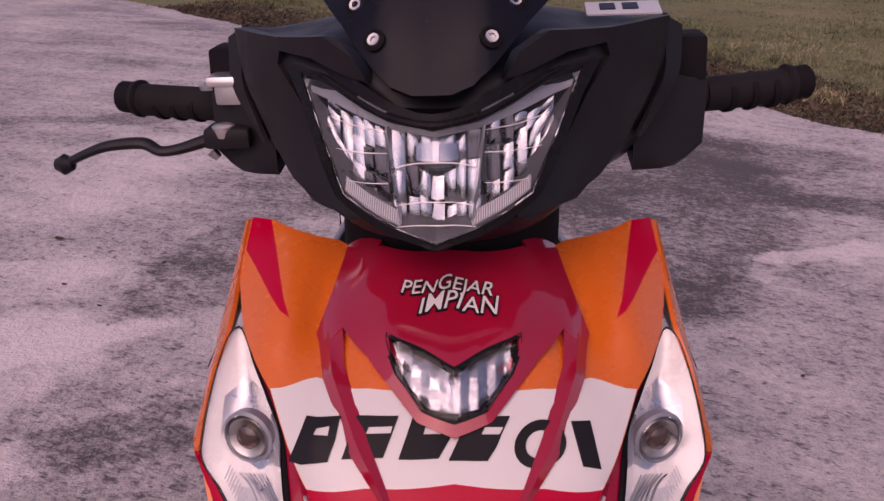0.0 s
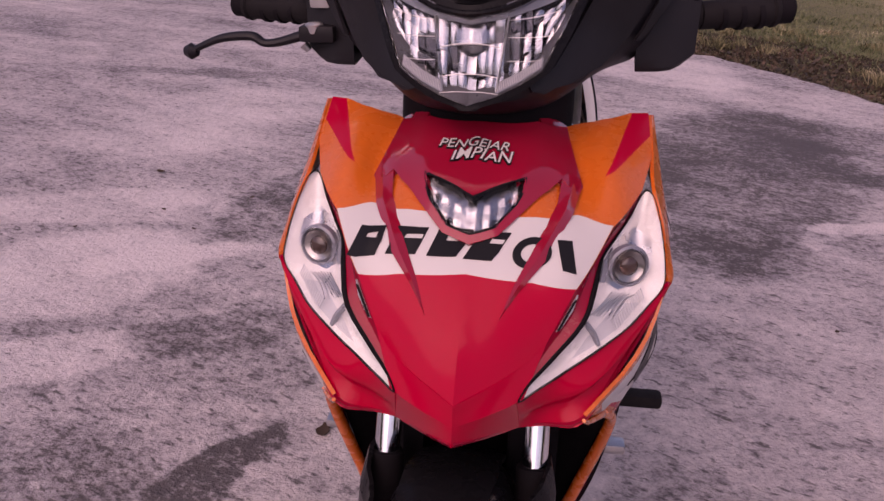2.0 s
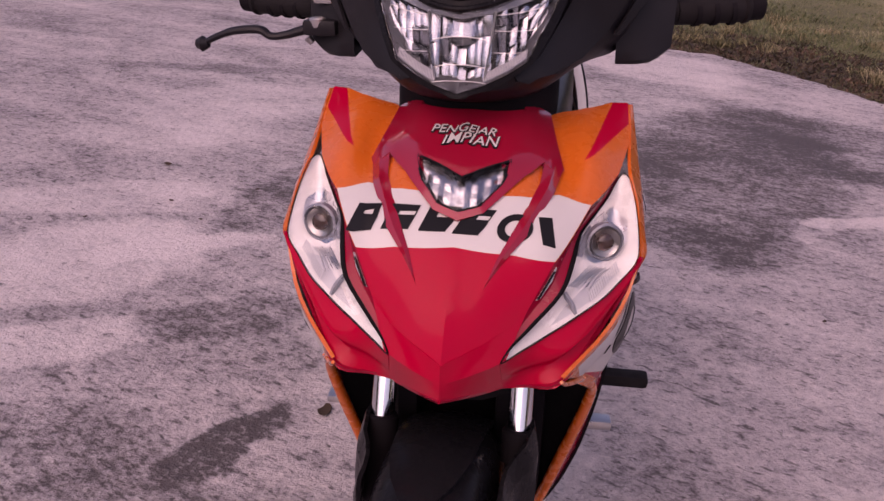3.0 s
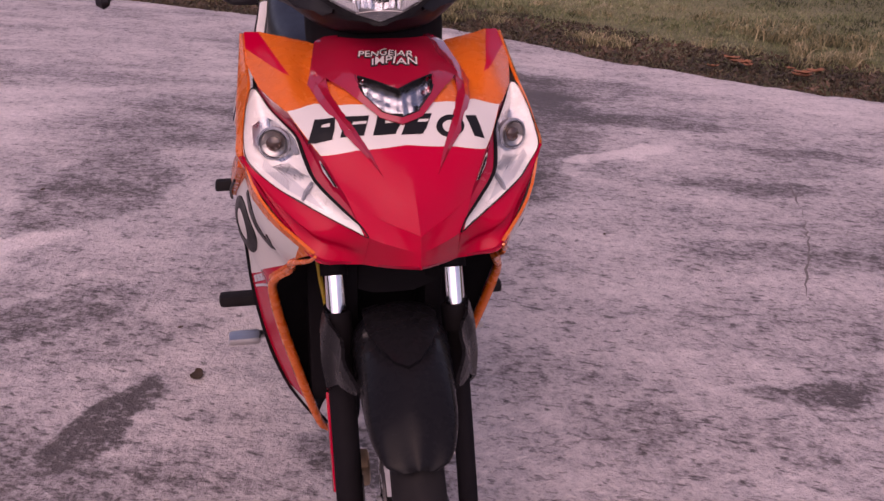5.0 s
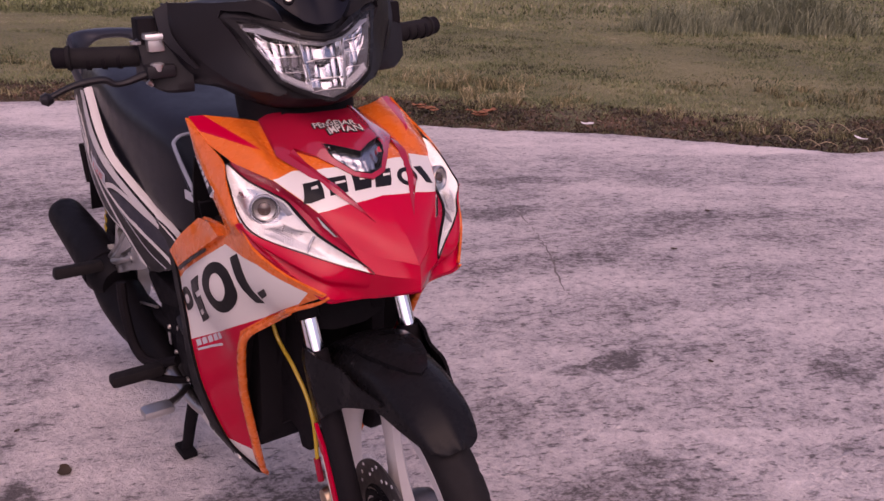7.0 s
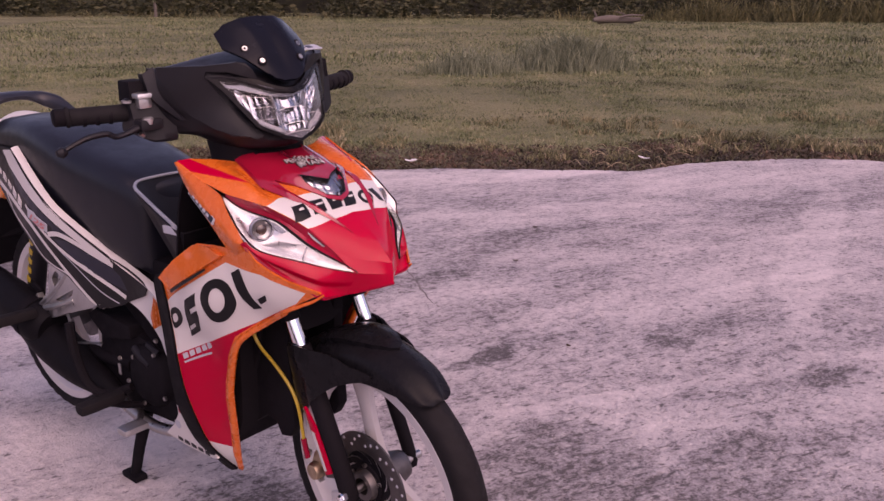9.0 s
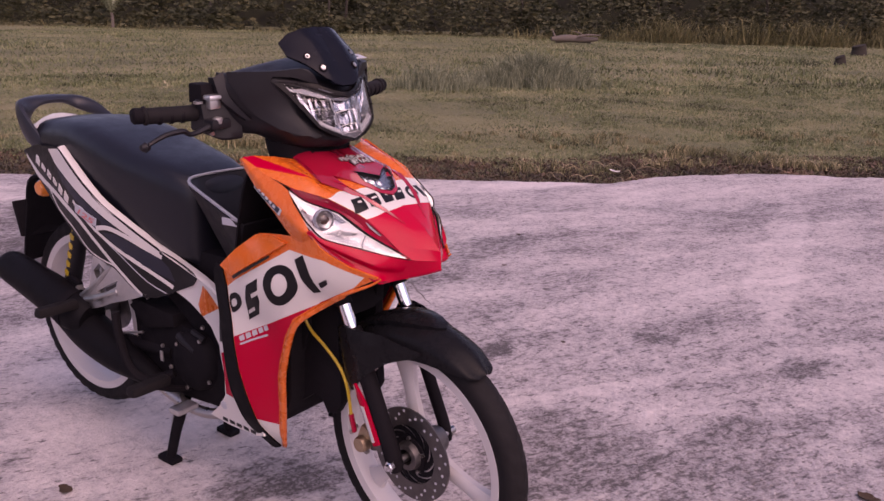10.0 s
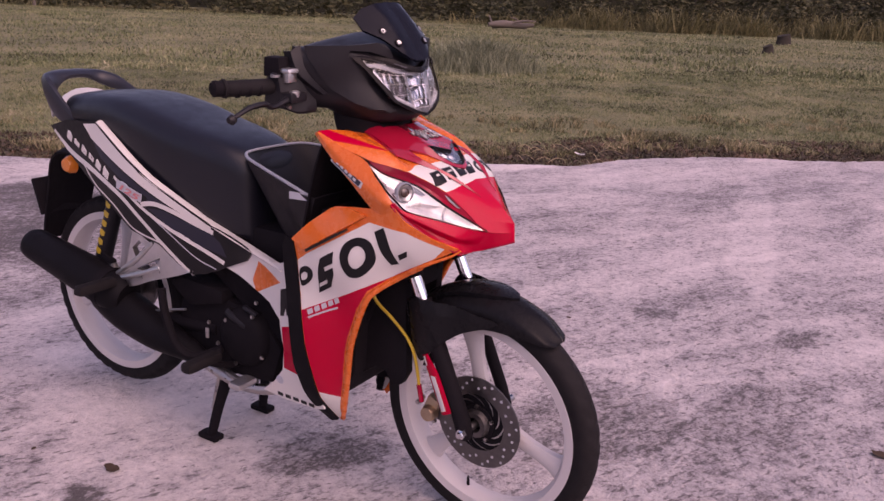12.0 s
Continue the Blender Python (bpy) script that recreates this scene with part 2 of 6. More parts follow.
def spun(profile, centre, axis="x", sides=48, closed=True):
    """A turned form: (radius, offset along the axis) swept round an axis through centre."""
    bm = bmesh.new()
    c = Vector(centre)
    rings = []
    for k in range(sides):
        a = k * math.tau / sides
        ring = []
        for r, o in profile:
            if axis == "x":
                q = Vector((o, r * math.cos(a), r * math.sin(a)))
            elif axis == "y":
                q = Vector((r * math.cos(a), o, r * math.sin(a)))
            else:
                q = Vector((r * math.cos(a), r * math.sin(a), o))
            ring.append(bm.verts.new(c + q))
        rings.append(ring)
    n = len(profile)
    for k in range(sides):
        a, b = rings[k], rings[(k + 1) % sides]
        for j in range(n if closed else n - 1):
            bm.faces.new((a[j], a[(j + 1) % n], b[(j + 1) % n], b[j]))
    bmesh.ops.remove_doubles(bm, verts=bm.verts[:], dist=1e-5)
    bmesh.ops.recalc_face_normals(bm, faces=bm.faces[:])
    return bm


def block(size, at, bevel=0.006, m=None, taper=(1, 1)):
    """A bevelled block, top face scaled by taper."""
    bm = bmesh.new()
    bmesh.ops.create_cube(bm, size=1)
    for v in bm.verts:
        if v.co.z > 0:
            v.co.x *= taper[0]
            v.co.y *= taper[1]
        v.co = Vector((v.co.x * size[0], v.co.y * size[1], v.co.z * size[2]))
    if bevel:
        bmesh.ops.bevel(bm, geom=bm.edges[:], offset=bevel, segments=2, profile=0.6, affect="EDGES")
    bm.transform(Matrix.Translation(at) @ (m or Matrix()))
    return bm


def slab(outline, x0, x1, bevel=0.004):
    """A side-view outline (y, z) given width from x0 to x1."""
    bm = bmesh.new()
    a = [bm.verts.new((x0, p[0], p[1])) for p in outline]
    b = [bm.verts.new((x1, p[0], p[1])) for p in outline]
    bm.faces.new(a)
    bm.faces.new(b)
    n = len(outline)
    for i in range(n):
        bm.faces.new((a[i], a[(i + 1) % n], b[(i + 1) % n], b[i]))
    bmesh.ops.recalc_face_normals(bm, faces=bm.faces[:])
    if bevel:
        bmesh.ops.bevel(bm, geom=[e for e in bm.edges if e.calc_face_angle(0) > 0.5], offset=bevel, segments=2, profile=0.6, affect="EDGES")
    return bm


def joined(*bms):
    """Several bmeshes as one."""
    out = bms[0]
    for b in bms[1:]:
        me = bpy.data.meshes.new("joint")
        b.to_mesh(me)
        b.free()
        out.from_mesh(me)
        bpy.data.meshes.remove(me)
    return out


def thing(name, at, label, category, group="", kind=""):
    ob = new(name)
    ob.matrix_world = Matrix.Translation(at)
    return tagged(ob, label, category, group, kind)

# ---- ground ----
def ground_noise(x, y, s):
    return noise.noise((x * s, y * s, 3.7))


# along the slab's edge, and how far the edge stands out there
EDGE_BENDS = ((-9.0, 4.50), (-6.3, 4.32), (-4.4, 4.55), (-3.2, 5.02), (-2.5, 4.93), (-1.8, 4.72), (-0.8, 4.60), (0.0, 4.65), (1.2, 4.56), (1.6, 4.46), (2.1, 4.68), (3.0, 4.86), (3.7, 4.66), (5.0, 4.60))


def edge_shift(s):
    """How far the slab's ragged edge wanders from its straight line, along the line."""
    bend = float(np.interp(s, [p[0] for p in EDGE_BENDS], [p[1] for p in EDGE_BENDS])) - EDGE_AT
    return bend + 0.05 * noise.noise((s * 1.3, 5.1, 0)) + 0.045 * noise.noise((s * 5.0, 2.2, 0)) + 0.03 * noise.noise((s * 17.0, 8.2, 0))


EDGE_DIR, EDGE_OUT = Vector((0.7071, -0.7071, 0)), Vector((0.7071, 0.7071, 0))
EDGE_AT = 4.6

soil = Mat("grassy_soil", (0.06, 0.06, 0.03), 0.95)
big = soil.noise(0.35, 5, 0.6)
fine = soil.noise(38, 6, 0.7)
soil.set("Base Color", soil.mix(soil.ramp(fine, (0.35, (0, 0, 0)), (0.65, (1, 1, 1))),
         soil.ramp(big, (0.35, (0.055, 0.052, 0.026)), (0.6, (0.115, 0.115, 0.05)), (0.75, (0.18, 0.155, 0.08))),
         soil.ramp(big, (0.35, (0.14, 0.145, 0.06)), (0.7, (0.28, 0.25, 0.13)))))
soil.bump(fine, 0.8, 0.02)

conc = Mat("weathered_concrete", (0.4, 0.38, 0.38), 0.85)
def concrete_look(m):
    """Pale worn screed: bleached sweeps, grey scoured areas, fine pitted grain and drifts of dark grit."""
    mp = m.t.nodes.new("ShaderNodeMapping")
    mp.vector_type = "TEXTURE"
    mp.inputs["Rotation"].default_value = (0, 0, radians(-25))
    mp.inputs["Scale"].default_value = (1.7, 0.75, 1)
    m.link(m.coord, mp.inputs["Vector"])
    along = mp.outputs[0]
    # stains keep ragged edges: their plan is bent by noise at three sizes
    bent = m.coord
    for scale, amount in ((1.7, 0.34), (6.5, 0.13), (28, 0.045)):
        n = m.t.nodes.new("ShaderNodeTexNoise")
        n.inputs["Scale"].default_value, n.inputs["Detail"].default_value = scale, 3.0
        m.link(m.coord, n.inputs["Vector"])
        off = m.t.nodes.new("ShaderNodeVectorMath")
        off.operation = "MULTIPLY_ADD"
        off.inputs[1].default_value = (amount, amount, 0)
        off.inputs[2].default_value = (-amount / 2, -amount / 2, 0)
        m.link(n.outputs["Color"], off.inputs[0])
        add = m.t.nodes.new("ShaderNodeVectorMath")
        m.link(bent, add.inputs[0])
        m.link(off.outputs[0], add.inputs[1])
        bent = add.outputs[0]
    field = 0.0
    for x, y, rx, ry, turn, weight in STAINS:
        el = m.t.nodes.new("ShaderNodeMapping")
        el.vector_type = "TEXTURE"
        el.inputs["Location"].default_value = (x, y, 0)
        el.inputs["Rotation"].default_value = (0, 0, radians(turn))
        el.inputs["Scale"].default_value = (rx, ry, 1000)
        m.link(bent, el.inputs["Vector"])
        ln = m.t.nodes.new("ShaderNodeVectorMath")
        ln.operation = "LENGTH"
        m.link(el.outputs[0], ln.inputs[0])
        mr = m.t.nodes.new("ShaderNodeMapRange")
        mr.interpolation_type = "SMOOTHSTEP"
        mr.inputs["From Min"].default_value, mr.inputs["From Max"].default_value = 1.14, 0.8
        mr.inputs["To Max"].default_value = weight
        m.link(ln.outputs["Value"], mr.inputs["Value"])
        field = m.math("ADD", mr.outputs[0], field)
    def even(sock):
        """A noise stretched to about unit spread round zero."""
        return m.math("MULTIPLY", m.math("SUBTRACT", sock, 0.5), 11.0)

    def step(sock, lo, hi, to):
        n = m.t.nodes.new("ShaderNodeMapRange")
        n.inputs["From Min"].default_value, n.inputs["From Max"].default_value, n.inputs["To Max"].default_value = lo, hi, to
        m.link(sock, n.inputs["Value"])
        return n.outputs[0]

    def total(*terms):
        out = 0.0
        for k, sock in terms:
            out = m.math("MULTIPLY_ADD", sock, k, out)
        return out
    sweep = m.noise(1.1, 6, 0.62, along, 0.5)
    streak, clump = even(m.noise(3.4, 7, 0.7, along, 0.3)), even(m.noise(17, 6, 0.74, None, 0.3))
    grain, pit = even(m.noise(44, 4, 0.72)), even(m.noise(110, 3, 0.65))
    flake, chip = even(m.noise(38, 3, 0.55, along, 0.6)), even(m.noise(90, 2, 0.5, along, 0.3))
    # tone: high where the screed is bleached, low where it is scoured and gritty
    tone = total((0.62, even(sweep)), (0.58, streak), (-1.6, field))
    base = m.ramp(total((0.082, m.math("ADD", tone, 7.9)), (0.045, clump), (0.04, grain), (0.02, pit)),
                  (0.36, (0.22, 0.20, 0.205)), (0.52, (0.34, 0.31, 0.318)), (0.66, (0.48, 0.44, 0.44)), (0.80, (0.62, 0.565, 0.552)), (0.94, (0.71, 0.645, 0.625)))
    worn = total((-0.66, tone), (-0.30, clump), (-0.60, grain), (-0.45, pit))
    c = m.mix(step(worn, 0.1, 1.7, 0.52), base, (0.19, 0.17, 0.173))
    flaked = total((-0.42, tone), (-0.30, clump), (0.8, flake), (0.45, chip))
    c = m.mix(step(flaked, 0.75, 1.05, 0.62), c, (0.17, 0.152, 0.155))
    c = m.mix(step(flaked, 1.6, 1.85, 0.8), c, (0.085, 0.075, 0.076))
    c = m.mix(step(worn, 1.45, 2.1, 0.88), c, (0.085, 0.074, 0.074))
    c = m.mix(step(total((0.6, grain), (-0.5, pit), (0.5, tone)), 1.0, 2.0, 0.6), c, (0.74, 0.67, 0.65))
    c = m.mix(step(pit, -1.9, -2.5, 0.9), c, (0.10, 0.088, 0.088))
    m.set("Base Color", c)
    m.set("Roughness", m.ramp(sweep, (0.35, (0.74,) * 3), (0.65, (0.92,) * 3)))
    m.bump(total((0.16, grain), (0.06, pit), (0.2, clump)), 0.9, 0.007)


# x, y, half length, half width, turn and weight of the slab's bleached and lit (-) and dark (+) places
# its last entry is painted light, lifting the shade under the bike
BLEACHED_AND_LIT = [(-1.30, 1.95, 0.5, 0.26, 30, -1.62), (-1.02, 2.12, 0.3, 0.09, 25, -1.35), (-1.15, 1.45, 0.35, 0.13, 20, -1.49), (-1.5, 2.45, 0.4, 0.2, 10, -0.94), (-1.3, 3.7, 0.6, 0.6, 0, -0.68),
            (-2.1, 1.6, 0.5, 0.3, 20, -1.08), (1.36, 2.72, 0.34, 0.06, 14, -1.35), (1.14, 2.6, 0.16, 0.05, 60, -1.08), (0.85, 5.3, 0.7, 0.4, -40, -1.35), (0.0, 1.7, 0.3, 0.3, 0, -0.68), (-0.12, 1.25, 0.35, 0.22, -20, -0.9)]
BANDS = [(1.3, 1.02, 0.8, 0.055, -16, -0.54), (1.45, 0.25, 0.85, 0.05, -27, -0.60), (2.3, 0.5, 1.0, 0.055, -24, -0.54), (3.35, 0.48, 1.5, 0.12, 13.7, -0.60), (3.85, 2.35, 0.4, 0.11, -38, -0.90),
         (2.9, 1.9, 0.7, 0.08, -35, -0.42), (4.6, 1.3, 0.9, 0.25, -40, -0.36), (0.15, 2.3, 0.4, 0.07, -30, -0.36), (-0.35, 1.6, 0.5, 0.06, -25, -0.42), (1.7, 3.7, 0.7, 0.1, -42, -0.42), (3.2, 3.0, 1.5, 0.22, -45, -0.7)]
DIRTY = [(-0.76, 2.68, 0.42, 0.25, 80, 1.0), (-0.72, 1.66, 0.25, 0.12, 20, 1.2), (-0.555, 1.11, 0.17, 0.085, 60, 2.2), (-0.95, 1.03, 0.3, 0.2, 20, 0.8), (-0.62, 0.84, 0.3, 0.14, 0, 0.65),
         (0.98, 3.35, 1.1, 0.5, 75, 1.2), (0.75, 2.42, 0.3, 0.2, 0, 0.7), (1.09, 0.95, 0.2, 0.06, -15, 1.4), (2.2, 2.6, 0.5, 0.08, -30, 0.7), (0.03, 0.90, 0.2, 0.10, -30, 1.3)]
SPOTS = [(1.64, 0.50, 0.06, 0.05, -20, 1.0), (1.66, 0.0, 0.15, 0.05, -30, 0.8), (0.62, 0.34, 0.32, 0.2, -20, 1.0), (2.5, 1.55, 0.7, 0.2, -30, 0.6), (3.2, 0.95, 0.9, 0.25, -30, 0.5),
         (1.0, -0.05, 0.35, 0.14, -25, 0.8), (1.48, 1.62, 0.4, 0.12, -20, 0.6), (-1.95, 4.6, 0.6, 0.12, 0, 0.7), (0.3, 2.9, 0.9, 0.3, 55, 0.6), (-0.3, 3.5, 1.0, 0.5, 10, 0.6), (1.72, 3.15, 0.35, 0.13, -30, 1.0), (1.5, 3.95, 0.55, 0.28, -25, 0.8),
         (1.72, 2.26, 0.35, 0.08, -25, 0.8), (0.56, 0.88, 0.15, 0.08, -20, 0.8)]
STAINS = BLEACHED_AND_LIT + BANDS + DIRTY + SPOTS
concrete_look(conc)


def build_ground():
    bm = bmesh.new()
    bmesh.ops.create_grid(bm, x_segments=60, y_segments=60, size=1)
    for v in bm.verts:
        r = max(abs(v.co.x), abs(v.co.y))
        v.co *= 0.02 + 0.98 * r ** 3
        v.co *= 900
        d = EDGE_OUT.dot(v.co) - EDGE_AT
        v.co.z = -0.06 if d < 0.3 else -0.03 + 0.05 * ground_noise(v.co.x, v.co.y, 0.3)
    return bm


ground = part("ground", build_ground(), soil.m, None)
tagged(ground, "grassy brown soil field running to the horizon", "ground", kind="structure")


def build_pavement():
    bm = bmesh.new()
    n, top, low = 520, [], []
    for i in range(n + 1):
        s = -14 + 28 * i / n
        d = EDGE_AT + edge_shift(s)
        p = EDGE_DIR * s + EDGE_OUT * d
        top.append(p + Vector((0, 0, -0.004)))
        low.append(p + EDGE_OUT * 0.03 + Vector((0, 0, -0.07)))
    tv = [bm.verts.new(p) for p in top]
    lv = [bm.verts.new(p) for p in low]
    inner = [bm.verts.new(p - EDGE_OUT * 0.05 + Vector((0, 0, 0.004))) for p in top]
    back = [bm.verts.new(EDGE_DIR * (-14 + 28 * i / n) - EDGE_OUT * 14) for i in range(n + 1)]
    for i in range(n):
        bm.faces.new((back[i], back[i + 1], inner[i + 1], inner[i]))
        bm.faces.new((inner[i], inner[i + 1], tv[i + 1], tv[i]))
        bm.faces.new((tv[i], tv[i + 1], lv[i + 1], lv[i]))
    bmesh.ops.recalc_face_normals(bm, faces=bm.faces[:])
    if bm.faces[0].normal.z < 0:
        bmesh.ops.reverse_faces(bm, faces=bm.faces[:])
    return bm


CRACKMAT = plastic("crack_dirt", (0.17, 0.152, 0.148), 0.95, 60, 0.3)


def crack(parent, pts, seed):
    """A ragged dirt-filled crack lying in the slab."""
    r = random.Random(seed)
    mid = spline([(x, y, 0) for x, y in pts], 7)
    mid = [p + Vector((r.uniform(-.006, .006), r.uniform(-.006, .006), 0)) for p in mid]
    bm = bmesh.new()
    rows = []
    for i, p in enumerate(mid):
        d = (mid[min(i + 1, len(mid) - 1)] - mid[max(i - 1, 0)]).normalized()
        w = r.uniform(.0005, .005) * math.sin(math.pi * (i + .5) / len(mid))
        n = Vector((-d.y, d.x, 0)) * w
        rows.append([bm.verts.new(p + n + Vector((0, 0, .0015))), bm.verts.new(p - n + Vector((0, 0, .0015)))])
    for a, b in zip(rows, rows[1:]):
        bm.faces.new((a[0], b[0], b[1], a[1]))
    return part("crack", bm, CRACKMAT, parent)


pavement = part("pavement", build_pavement(), conc.m, None)
tagged(pavement, "pale weathered concrete slab with dark stains", "pavement", kind="structure")
crack(pavement, [(1.774, 2.014), (1.684, 1.862), (1.587, 1.692), (1.475, 1.543), (1.37, 1.382), (1.368, 1.311)], 1)
crack(pavement, [(1.9, 2.3), (1.83, 2.15), (1.774, 2.03)], 2)

# ---- grass and woods ----
def leaf_mat(name, stops, rough=0.8, each=0.34, fleck=0.8, sweep=0.5):
    m = Mat(name, stops[0][1], rough)
    geo = m.t.nodes.new("ShaderNodeNewGeometry")
    far, near_by, patch = m.noise(0.45, 4, 0.6), m.noise(6.0, 4, 0.7), m.noise(1.5, 4, 0.65)
    f = m.math("ADD", m.math("MULTIPLY", m.math("ADD", m.math("MULTIPLY", m.math("SUBTRACT", geo.outputs["Random Per Island"], 0.5), each), 0.42 - sweep / 2), 1.0), m.math("MULTIPLY", far, sweep))
    f = m.math("ADD", f, m.math("MULTIPLY", m.math("SUBTRACT", near_by, 0.45), fleck))
    f = m.math("ADD", f, m.math("MULTIPLY", m.math("SUBTRACT", patch, 0.48), 0.8))
    m.set("Base Color", m.ramp(f, *stops))
    return m.m


GRASSM = leaf_mat("grass_blades", ((0.20, (0.030, 0.037, 0.015)), (0.42, (0.112, 0.133, 0.056)), (0.62, (0.212, 0.23, 0.111)), (0.88, (0.39, 0.34, 0.22))), 0.8, 0.24, 0.8, 1.1)
LITTER = leaf_mat("edge_litter", ((0.2, (0.026, 0.019, 0.012)), (0.5, (0.066, 0.045, 0.026)), (0.74, (0.14, 0.082, 0.052)), (0.95, (0.34, 0.20, 0.14))))
STRAWM = leaf_mat("straw_tufts", ((0.2, (0.07, 0.068, 0.03)), (0.5, (0.20, 0.185, 0.09)), (0.75, (0.36, 0.30, 0.17)), (0.95, (0.55, 0.42, 0.28))), 0.8, 0.5)
BUSHM = leaf_mat("bush_leaves", ((0.2, (0.014, 0.017, 0.008)), (0.5, (0.042, 0.046, 0.018)), (0.75, (0.09, 0.078, 0.032)), (0.97, (0.20, 0.14, 0.075))), 0.8, 0.26)
REEDM = leaf_mat("dry_reeds", ((0.2, (0.05, 0.052, 0.02)), (0.6, (0.15, 0.135, 0.056)), (0.9, (0.30, 0.235, 0.115))))
TUFTM = leaf_mat("tall_grass", ((0.2, (0.095, 0.108, 0.064)), (0.6, (0.2, 0.22, 0.138)), (0.9, (0.33, 0.335, 0.22))))


def blades(roots, height, width, lean, rng):
    """Thin bent blades as triangles pairs; roots is an array of x, y, z, scale."""
    n = len(roots)
    a = rng.uniform(0, math.tau, n)
    b = rng.uniform(0, math.tau, n)
    h = height * roots[:, 3] * rng.uniform(0.55, 1.25, n)
    w = width * roots[:, 3] ** 0.5 * rng.uniform(0.7, 1.3, n)
    ln = lean * h * rng.uniform(0.2, 1.3, n)
    side = np.stack([np.cos(a), np.sin(a), np.zeros(n)], 1) * w[:, None] / 2
    out = np.stack([np.cos(b), np.sin(b), np.zeros(n)], 1) * ln[:, None]
    up = np.array([0, 0, 1.0])
    p = roots[:, :3]
    mid = p + out * 0.35 + up * (h * 0.6)[:, None]
    tip = p + out + up * (h * np.clip(1 - 0.25 * lean, 0.4, 1))[:, None]
    v = np.stack([p - side, p + side, mid + side * 0.7, mid - side * 0.7, tip], 1).reshape(-1, 3)
    i = np.arange(n) * 5
    faces = np.concatenate([np.stack([i, i + 1, i + 2, i + 3], 1)]).tolist() + np.stack([i + 3, i + 2, i + 4], 1).tolist()
    return v, faces


def stuff(name, v, faces, mat, label, category):
    me = bpy.data.meshes.new(name)
    me.from_pydata(v.tolist() if hasattr(v, "tolist") else v, [], faces)
    me.materials.append(mat)
    return tagged(new(name, me), label, category, kind="stuff")


def strip_roots(rng, n, s0, s1, d0, d1, power=1.0, z=-0.03):
    """Random places beside the slab's edge: s along it, d beyond it."""
    s = rng.uniform(s0, s1, n)
    d = d0 + (d1 - d0) * rng.uniform(0, 1, n) ** power
    e = np.array([edge_shift(q) for q in s]) + EDGE_AT
    x = s * EDGE_DIR.x + (e + d) * EDGE_OUT.x
    y = s * EDGE_DIR.y + (e + d) * EDGE_OUT.y
    return np.stack([x, y, np.full(n, z), np.ones(n)], 1), d


rng = np.random.default_rng(5)
roots, d = strip_roots(rng, 260000, -9, 14, 0.30, 9.5, 1.5)
lush = np.array([noise.noise((p[0] * 1.6, p[1] * 1.6, 0)) + 0.5 * noise.noise((p[0] * 5, p[1] * 5, 2)) for p in roots])
keep = (d > 0.84 + 0.6 * lush) & (lush > rng.uniform(-1.5, 0.1, len(lush)))
roots, d, lush = roots[keep], d[keep], lush[keep]
roots[:, 3] = 0.7 + 0.7 * np.clip(0.5 + lush, 0, 1.2)
v, f = blades(roots, 0.032, 0.008, 1.2, rng)
stuff("lawn_grass", v, f, GRASSM, "short patchy green and straw lawn grass", "grass")
roots, d = strip_roots(rng, 110000, -12, 40, 7.0, 38, 1.3)
roots[:, 3] = 0.8 + 1.2 * np.array([max(0, 0.3 + noise.noise((p[0] * 0.25, p[1] * 0.25, 4))) for p in roots])
v, f = blades(roots, 0.065, 0.022, 1.0, rng)
stuff("field_grass", v, f, GRASSM, "rough green field grass with dry patches", "grass")
roots, d = strip_roots(rng, 60000, -9, 11, -0.05, 1.15, 1.0, -0.035)
roots[:, 3] = rng.uniform(0.5, 1.3, len(roots))
v, f = blades(roots, 0.03, 0.014, 1.3, rng)
stuff("edge_litter", v, f, LITTER, "dark matted weeds and litter along the slab", "weeds")
# longer tufts on the border of the lawn
heads, d = strip_roots(rng, 900, -9, 9, 0.45, 2.6, 1.6)
cluster = np.array([noise.noise((p[0] * 0.9, p[1] * 0.9, 7)) for p in heads])
heads, cluster = heads[cluster > -0.05], cluster[cluster > -0.05]
per = 34
roots = np.repeat(heads, per, axis=0)
roots[:, :2] += rng.normal(0, 0.035, (len(roots), 2))
roots[:, 3] = np.repeat(0.6 + 1.3 * np.clip(cluster, 0, 0.6) + rng.uniform(0, 0.5, len(heads)), per)
v, f = blades(roots, 0.07, 0.007, 1.1, rng)
stuff("grass_tufts", v, f, STRAWM, "longer straw-tipped grass tufts bordering the lawn", "grass")
# fallen leaves and crumbs lying in the brown border
flat, d = strip_roots(rng, 9000, -9, 9, -0.06, 0.95, 1.2, -0.02)
n = len(flat)
turn, size = rng.uniform(0, math.tau, n), 0.008 + 0.026 * rng.uniform(0, 1, n) ** 3
u = np.stack([np.cos(turn), np.sin(turn), rng.uniform(-0.5, 0.5, n)], 1) * size[:, None]
w = np.stack([-np.sin(turn), np.cos(turn), rng.uniform(-0.5, 0.5, n)], 1) * size[:, None] * 0.5
c = flat[:, :3] + np.array([0, 0, 1.0]) * rng.uniform(0.0, 0.022, n)[:, None]
v = np.stack([c - u, c - w, c + u, c + w], 1).reshape(-1, 3)
stuff("leaf_litter", v, (np.arange(n)[:, None] * 4 + np.arange(4)).tolist(), LITTER, "small brown fallen leaves along the slab", "leaves")


def far_point(t, d, z=0.0):
    """A place on the far side of the field: t along the wood's edge, d behind it."""
    return Vector((30.5 + 0.62 * t + 0.785 * d, 25.0 - 0.785 * t + 0.62 * d, z))


